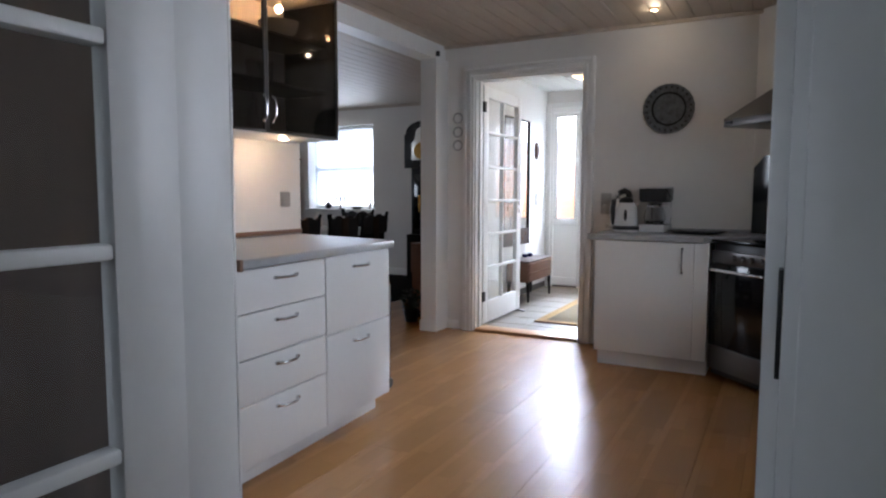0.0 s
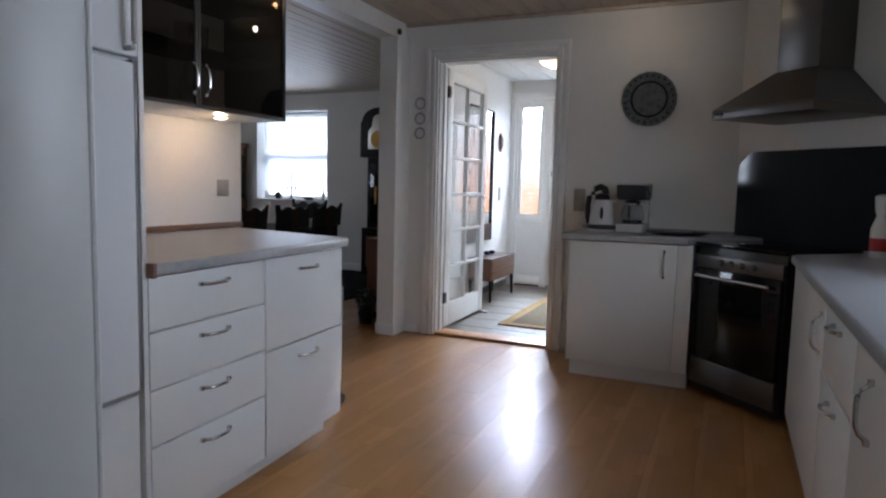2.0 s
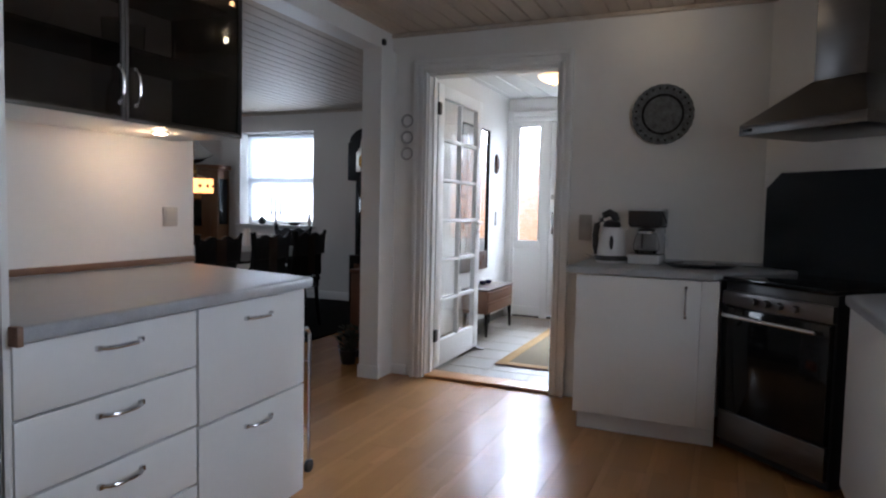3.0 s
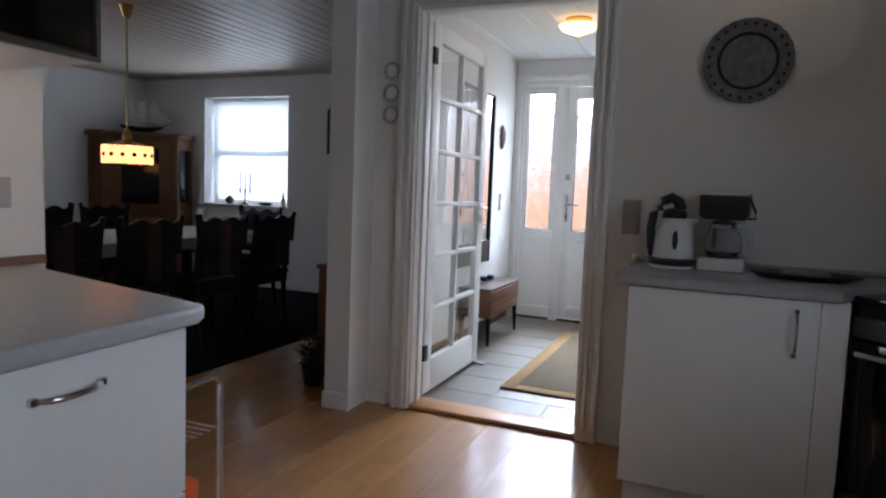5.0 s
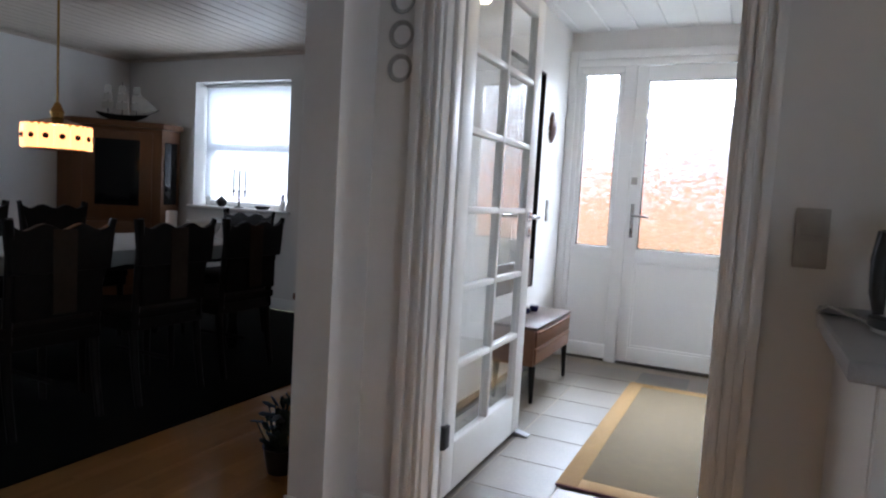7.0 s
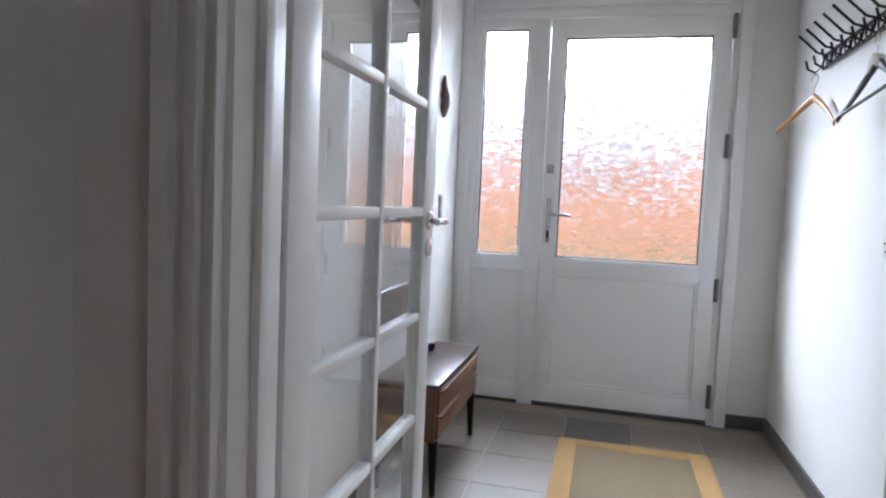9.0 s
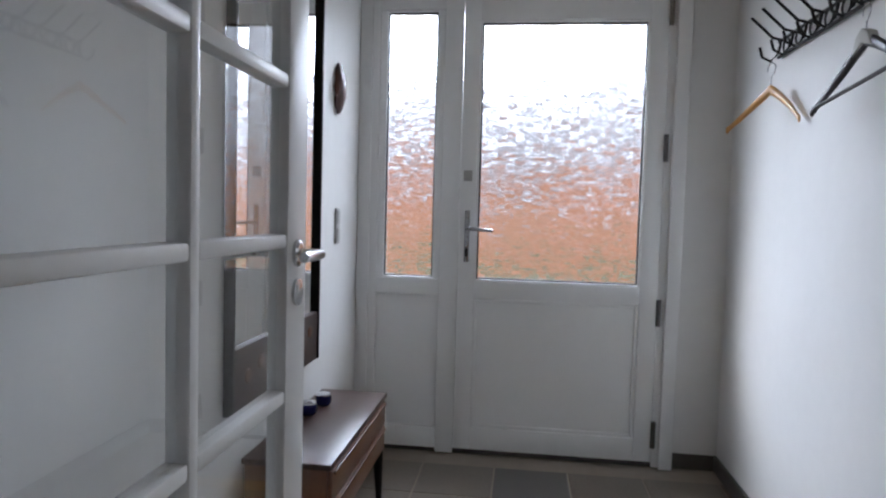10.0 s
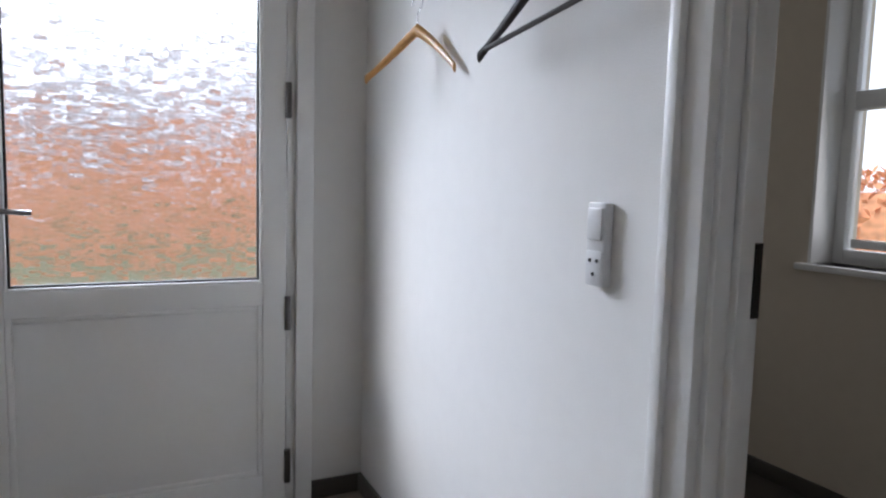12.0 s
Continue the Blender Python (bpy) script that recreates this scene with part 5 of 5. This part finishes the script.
def dining_chair():
    """Seat towards +x of the backrest; the backrest stands at x = 0."""
    ob = thing("dining_chair", "black stained high-backed chair with a beige fabric stripe", "chair", group="chairs round the dining table")
    part("seat", box(0.02, 0.46, -0.235, 0.235, 0.43, 0.475, 0.012, 3), M["fabric"], ob)
    part("seat_frame", box(0.03, 0.45, -0.225, 0.225, 0.37, 0.43, 0.004), M["darkwood"], ob)
    for y in (-0.2, 0.2):
        part("leg", tube([(0.42, y, 0.37), (0.43, y, 0.2), (0.42, y, 0.0)], 0.022, 10, 0.017), M["darkwood"], ob)
        part("leg", tube([(0.05, y, 0.37), (0.035, y, 0.2), (0.0, y, 0.0)], 0.022, 10, 0.018), M["darkwood"], ob)
        s = 1 if y > 0 else -1
        part("post", tube([(0.04, y, 0.40), (0.03, y, 0.6), (-0.02, s * 0.225, 0.88), (-0.03, s * 0.235, 0.93)], 0.021, 10, 0.015), M["darkwood"], ob)
    top = [(-0.25 + 0.5 * i / 24, 0.895 + 0.014 * math.cos(i / 24 * 6 * math.pi) + (0.02 if i in (0, 24) else 0)) for i in range(25)]
    crest = prism([(-0.225, 0.70), (0.225, 0.70)] + list(reversed(top)), -0.03, 0.005, "x", 0.005)
    part("crest", crest, M["darkwood"], ob, "carved wavy top rail")
    part("backrest", box(-0.012, 0.02, -0.2, 0.2, 0.50, 0.71, 0.008), M["fabric"], ob)
    part("stripe", box(-0.036, -0.031, -0.055, 0.055, 0.52, 0.885, 0.002), M["stripe"], ob, "beige striped fabric panel")
    part("stretcher", tube([(0.04, 0, 0.2), (0.42, 0, 0.2)], 0.012, 8), M["darkwood"], ob)
    return ob


ch = dining_chair()
ch.matrix_basis = pose(-3.79, 6.04, 0.012, 0, 0, 180)
for x, y, r in ((-3.77, 5.45, 180), (-3.80, 4.86, 180), (-3.80, 4.27, 178), (-5.55, 6.0, 0), (-5.52, 5.42, 0), (-5.54, 4.84, 2), (-5.54, 4.26, 0), (-4.66, 6.95, -90)):
    copy_thing(ch, pose(x, y, 0.012, 0, 0, r))
solid("pillar_candle", lathe([(0.038, 0), (0.038, 0.18), (0.03, 0.184), (0.006, 0.178)], None, 24), M["wax"], "thick white candle on the dining table", "candle", "", (-4.75, 6.3, 0.744))
bowl("bowl", (-4.6, 6.45, 0.744), 0.12, 0.12, M["porcelain"], "white bowl on the dining table")

pn = thing("pendant_lamp", "lit amber glass pendant lamp on a brass chain", "lamp", (-4.49, 5.3, 0))
part("canopy", lathe([(0.045, H), (0.05, H - 0.01), (0.02, H - 0.09)], None, 24), M["brass"], pn, "brass ceiling cup")
part("cord", tube([(0, 0, H - 0.09), (0, 0, 1.5)], 0.006, 8), M["brass"], pn)
part("stem", lathe([(0.03, 1.43), (0.035, 1.46), (0.012, 1.51)], None, 20), M["brass"], pn)
part("ring", lathe([(0.15, 1.385), (0.15, 1.393), (0.02, 1.431)], None, 40), M["brass"], pn, "brass top ring")
part("lower_ring", lathe([(0.152, 1.258), (0.158, 1.258), (0.158, 1.264), (0.152, 1.264)], None, 40), M["brass"], pn, "brass lower ring")
for k in range(14):
    a = 2 * math.pi * k / 14
    mm = Matrix.Rotation(a, 4, "Z")
    tile = prism([(-0.034, 1.265), (0.034, 1.265), (0.034, 1.374), (0.022, 1.39), (0.0, 1.378), (-0.022, 1.39), (-0.034, 1.374)], 0.152, 0.166, "x", 0.004)
    bmesh.ops.transform(tile, matrix=mm, verts=tile.verts)
    pnl = part("glass_tile", tile, M["amber"], pn, "glowing amber glass tile")
    part("boss", lathe([(0.016, 0), (0.014, 0.006), (0.005, 0.01)], mm @ Matrix.Translation((0.166, 0, 1.325)) @ Matrix.Rotation(radians(90), 4, "Y"), 10), M["amberdark"], pnl, "brown glass boss")

cb = thing("corner_cupboard", "honey oak corner cupboard with a glazed door", "cupboard", (-7.08, 7.79, 0.0))
poly = [(0.0, 0.0), (0.76, 0.0), (0.76, -0.22), (0.22, -0.76), (0.0, -0.76)]
part("body", prism(poly, 0.0, 1.62, "z", 0.006), M["oak"], cb)
part("cornice", prism([(0.0, 0.0), (0.80, 0.0), (0.80, -0.24), (0.24, -0.80), (0.0, -0.80)], 1.621, 1.68, "z", 0.012), M["oak"], cb)
dm = Matrix.Translation((0.49, -0.49, 0)) @ Matrix.Rotation(radians(45), 4, "Z")
d = part("door", box(-0.3, 0.3, -0.022, -0.002, 0.75, 1.58, 0.004, 2, dm), M["oak"], cb)
part("pane", box(-0.19, 0.19, -0.028, -0.0225, 0.88, 1.5, 0.0, 2, dm), M["blackglass"], d, "dark glass pane")
part("lower_door", box(-0.3, 0.3, -0.022, -0.002, 0.1, 0.72, 0.004, 2, dm), M["oak"], cb)
part("side_panel", box(0.761, 0.768, -0.19, -0.04, 0.9, 1.5, 0.002), M["blackglass"], cb, "dark side pane")

sh = thing("ship_model", "model sailing ship with cream sails on the cupboard", "model ship", (-6.72, 7.44, 1.681), 40)
sh.scale = (0.98, 0.98, 1.05)
bm = bmesh.new()
bmesh.ops.create_uvsphere(bm, u_segments=20, v_segments=10, radius=1)
for v in bm.verts:
    v.co = Vector((v.co.x * 0.24, v.co.y * 0.045, 0.05 + (v.co.z * 0.05 if v.co.z < 0 else v.co.z * 0.012) + 0.03 * (v.co.x ** 2)))
part("hull", bm, M["darkwood"], sh)
for x, h in ((-0.13, 0.27), (0.0, 0.32), (0.13, 0.28)):
    ms = part("mast", tube([(x, 0, 0.04), (x, 0, 0.04 + h)], 0.004, 6), M["darkwood"], sh)
    for j in range(3):
        zz = 0.11 + j * 0.075
        ww = 0.055 - j * 0.011
        part("sail", prism([(x - ww, zz), (x - ww * 0.9, zz + 0.066), (x + ww * 0.9, zz + 0.066), (x + ww, zz)], -0.014 + 0.004 * j, -0.008 + 0.004 * j, "y", 0.001), M["sail"], ms, "cream cloth sail")
part("bowsprit", tube([(0.22, 0, 0.07), (0.34, 0, 0.13)], 0.004, 6), M["darkwood"], sh)
part("jib", prism([(0.15, 0.09), (0.33, 0.13), (0.14, 0.28)], -0.003, 0.001, "y"), M["sail"], sh, "cream triangular sail")

gc = thing("longcase_clock", "black longcase clock with an arched silver dial", "clock", (-4.03, 7.68, 0.0))
part("base", box(-0.24, 0.24, -0.15, 0.115, 0, 0.60, 0.008), M["darkwood"], gc)
part("base_panel", box(-0.17, 0.17, -0.158, -0.151, 0.1, 0.5, 0.004), M["chestwood"], gc, "brown front panel")
part("trunk", box(-0.18, 0.18, -0.12, 0.115, 0.601, 1.48, 0.006), M["darkwood"], gc)
part("trunk_door", box(-0.13, 0.13, -0.13, -0.121, 0.68, 1.40, 0.003), M["blackglass"], gc, "dark glazed trunk door")
for x in (-0.04, 0.04):
    part("weight", lathe([(0.02, 0.9), (0.02, 1.12)], Matrix.Translation((x, -0.142, 0)), 14), M["brass"], gc)
arch = [(-0.26, 1.48), (0.26, 1.48), (0.26, 1.92)] + [(0.24 * math.cos(a * math.pi / 14), 1.92 + 0.17 * math.sin(a * math.pi / 14)) for a in range(15)] + [(-0.26, 1.92)]
part("bonnet", prism(arch, -0.17, 0.115, "y", 0.008), M["darkwood"], gc)
dial = [(-0.14, 1.58), (0.14, 1.58), (0.14, 1.80), (0.09, 1.86)] + [(0.08 * math.cos(a * math.pi / 10), 1.92 + 0.085 * math.sin(a * math.pi / 10)) for a in range(11)] + [(-0.09, 1.86), (-0.14, 1.80)]
dl = part("dial", prism(dial, -0.178, -0.171, "y", 0.002), M["clockface"], gc, "arched silver dial")
part("chapter_ring", lathe([(0.085, 0), (0.105, 0), (0.105, 0.004), (0.085, 0.004)], Matrix.Translation((0, -0.1785, 1.7)) @ RX, 32), M["brass"], dl)

chst = thing("chest", "red-brown wooden chest against the wall", "chest", (-2.69, 5.6, 0.0))
part("body", box(-0.135, 0.135, -0.36, 0.36, 0.06, 0.66, 0.004), M["chestwood"], chst)
part("top", box(-0.145, 0.138, -0.375, 0.375, 0.661, 0.69, 0.005), M["chestwood"], chst)
part("plinth", box(-0.12, 0.13, -0.35, 0.35, 0.0, 0.06, 0.003), M["darkwood"], chst)
for z0, z1 in ((0.08, 0.26), (0.27, 0.45), (0.46, 0.645)):
    d = part("drawer_front", box(-0.148, -0.135, -0.345, 0.345, z0, z1, 0.003), M["chestwood"], chst)
    for y in (-0.2, 0.2):
        part("knob", lathe([(0.006, 0), (0.013, 0.012), (0.008, 0.018)], Matrix.Translation((-0.148, y, (z0 + z1) / 2)) @ Matrix.Rotation(radians(-90), 4, "Y"), 12), M["brass"], d)

pt = thing("potted_plant", "dark leafy plant in a black pot", "plant", (-2.73, 5.06, 0))
part("pot", lathe([(0.05, 0), (0.07, 0.10), (0.075, 0.105), (0.065, 0.105), (0.045, 0.02)], None, 20), M["black"], pt)
bm = bmesh.new()
for k in range(46):
    a, e, r = random.uniform(0, 6.28), random.uniform(0.1, 1.4), random.uniform(0.05, 0.13)
    c = Vector((math.cos(a) * math.cos(e) * r, math.sin(a) * math.cos(e) * r, 0.12 + math.sin(e) * r * 1.4))
    add_tube(bm, [(0, 0, 0.09), (c * 0.6)[:], c[:]], 0.0025, 5)
    mm = Matrix.Translation(c) @ Euler((random.uniform(-1, 1), random.uniform(-1, 1), a)).to_matrix().to_4x4() @ Matrix.Diagonal((0.032, 0.02, 0.004, 1))
    bmesh.ops.create_icosphere(bm, subdivisions=1, radius=1, matrix=mm)
part("leaves", bm, M["leaf"], pt, "dark green leaves")

cd = thing("candelabra", "three-armed iron candlestick on the window sill", "candlestick", (-5.60, 7.86, 0.915))
part("stem", lathe([(0.045, 0), (0.045, 0.008), (0.01, 0.02), (0.008, 0.15)], None, 16), M["iron"], cd)
for x in (-0.07, 0, 0.07):
    part("arm", tube([(0, 0, 0.09), (x * 0.6, 0, 0.075), (x, 0, 0.10), (x, 0, 0.15)], 0.006, 8), M["iron"], cd)
    part("cup", lathe([(0.012, 0.15), (0.018, 0.165), (0.012, 0.166)], Matrix.Translation((x, 0, 0)), 12), M["iron"], cd)
    part("candle", lathe([(0.01, 0.167), (0.009, 0.36), (0.003, 0.365)], Matrix.Translation((x, 0, 0)), 12), M["wax"], cd, "white taper candle")
solid("round_pot", lathe([(0.025, 0), (0.05, 0.03), (0.05, 0.06), (0.025, 0.09), (0.012, 0.1)], None, 20), M["black"], "round black pot on the window sill", "pot", "", (-5.83, 7.87, 0.915))
solid("figurine", lathe([(0.03, 0), (0.022, 0.03), (0.028, 0.08), (0.012, 0.11), (0.018, 0.13), (0.006, 0.155)], None, 16), M["porcelain"], "small pale figurine on the window sill", "figurine", "", (-5.07, 7.86, 0.915))
solid("small_dish", lathe([(0.05, 0), (0.08, 0.03), (0.075, 0.03), (0.045, 0.006)], None, 20), M["iron"], "small dark dish on the window sill", "dish", "", (-5.3, 7.85, 0.915))

# ---- outside ----
def foliage(count, x0, x1, y0, y1, z1, power, s0, s1, ragged):
    """Loose leaves filling a long strip, thinning out towards an uneven top."""
    bm = bmesh.new()
    for k in range(count):
        c = Vector((random.uniform(x0, x1), random.uniform(y0, y1), -0.25 + (z1 + 0.25) * 1.15 * random.random() ** power))
        if c.z > z1 * (1 + ragged * noise.noise(Vector((c.x * 0.35, c.y * 0.35, 3)))):
            continue
        rot = Euler((random.uniform(-1.2, 1.2), random.uniform(-1.2, 1.2), random.uniform(0, 6.28))).to_matrix()
        s = random.uniform(s0, s1)
        bm.faces.new([bm.verts.new(c + rot @ Vector(q) * s) for q in ((-1, 0, 0), (0, -0.6, 0.1), (1, 0, 0), (0, 0.6, 0.1))])
    return bm


hg = thing("hedge", "rust-coloured beech hedge in the garden", "hedge", (0, 0, 0), kind="stuff")
part("leaves", foliage(5500, -16, 15, 17.4, 18.6, 1.85, 0.7, 0.1, 0.2, 0.25), M["hedge"], hg)
part("core", box(-16, 15, 17.6, 18.4, -0.25, 1.35, 0.1), M["hedge"], hg)
hg = thing("hedge", "rust-coloured beech hedge beside the house", "hedge", (0, 0, 0), kind="stuff")
part("leaves", foliage(3500, 14.4, 15.6, -2, 17.2, 1.85, 0.7, 0.1, 0.2, 0.25), M["hedge"], hg)
part("core", box(14.6, 15.4, -2, 17.2, -0.25, 1.35, 0.1), M["hedge"], hg)
wd = thing("far_woods", "bare grey trees far behind the hedge", "trees", (0, 0, 0), kind="stuff")
part("branches", foliage(9000, -26, 30, 66, 74, 11.5, 1.5, 0.3, 0.75, 0.6), M["woods"], wd)
hs = thing("neighbour_house", "pale neighbouring house with a grey gable roof", "house", (-16.0, 32, -0.25))
part("wall", box(-4, 4, -3, 3, 0, 2.6, 0), M["brick"], hs)
part("roof", prism([(-4.4, 2.6), (4.4, 2.6), (0, 4.6)], -3.3, 3.3, "y"), M["roof"], hs)
for x in (-2.2, 0, 2.2):
    w_ = part("window", box(x - 0.6, x + 0.6, -3.03, -3.0, 0.9, 2.1, 0.01), M["upvc"], hs)
    part("pane", box(x - 0.5, x + 0.5, -3.05, -3.031, 1.0, 2.0, 0), M["blackglass"], w_)

# ---- floor pieces ----
bw, bl, gap = 0.19, 1.28, 0.0004
plank_cache = {}


def plank(parent, x0, x1, y0, y1):
    key = (round(x1 - x0, 3), round(y1 - y0, 3))
    if key not in plank_cache:
        bm = bmesh.new()
        w_, l_ = key[0] / 2 - gap, key[1] / 2 - gap
        c = 0.0006
        lo = [bm.verts.new((sx * w_, sy * l_, -0.011)) for sx, sy in ((-1, -1), (1, -1), (1, 1), (-1, 1))]
        mid = [bm.verts.new((sx * w_, sy * l_, -c)) for sx, sy in ((-1, -1), (1, -1), (1, 1), (-1, 1))]
        up = [bm.verts.new((sx * (w_ - c), sy * (l_ - c), 0)) for sx, sy in ((-1, -1), (1, -1), (1, 1), (-1, 1))]
        for a, b_ in ((lo, mid), (mid, up)):
            for i in range(4):
                bm.faces.new((a[i], a[(i + 1) % 4], b_[(i + 1) % 4], b_[i]))
        bm.faces.new(up)
        plank_cache[key] = mesh_of("plank", bm, M["floor"], False)
    o = new("plank", plank_cache[key])
    o.parent = parent
    o.location = ((x0 + x1) / 2, (y0 + y1) / 2, 0)


def lay_planks(parent, x0, x1, y0, y1):
    i = 0
    x = x0
    while x < x1 - 0.005:
        xe = min(x + bw, x1)
        y = y0 - (i * 0.47 % 1) * bl
        while y < y1 - 0.005:
            ya, yb = max(y, y0), min(y + bl, y1)
            if yb - ya > 0.01:
                plank(parent, x, xe, ya, yb)
            y += bl
        x = xe
        i += 1


lay_planks(bpy.data.objects["floor_kitchen"], -2.55, 0.87, 0.98, 4.968)
lay_planks(bpy.data.objects["floor_dining"], -3.50, -2.55, 0.98, 7.82)

hall_floor = bpy.data.objects["floor_hall"]
tile_mesh = mesh_of("tile", box(-0.1595, 0.1595, -0.1595, 0.1595, -0.008, 0.0, 0.002, 1), M["tile"])
dark_mesh = mesh_of("tile", box(-0.1595, 0.1595, -0.1595, 0.1595, -0.008, 0.0, 0.002, 1), M["darktile"])
for i in range(6):
    for j in range(8):
        x, y = -2.2125 + 0.325 * i, 7.5 - 0.325 * j + (0.16 if j < 0 else 0)
        o = new("tile", dark_mesh if (i, j) == (2, 0) else tile_mesh)
        o.parent = hall_floor
        o.location = (x, y, 0)
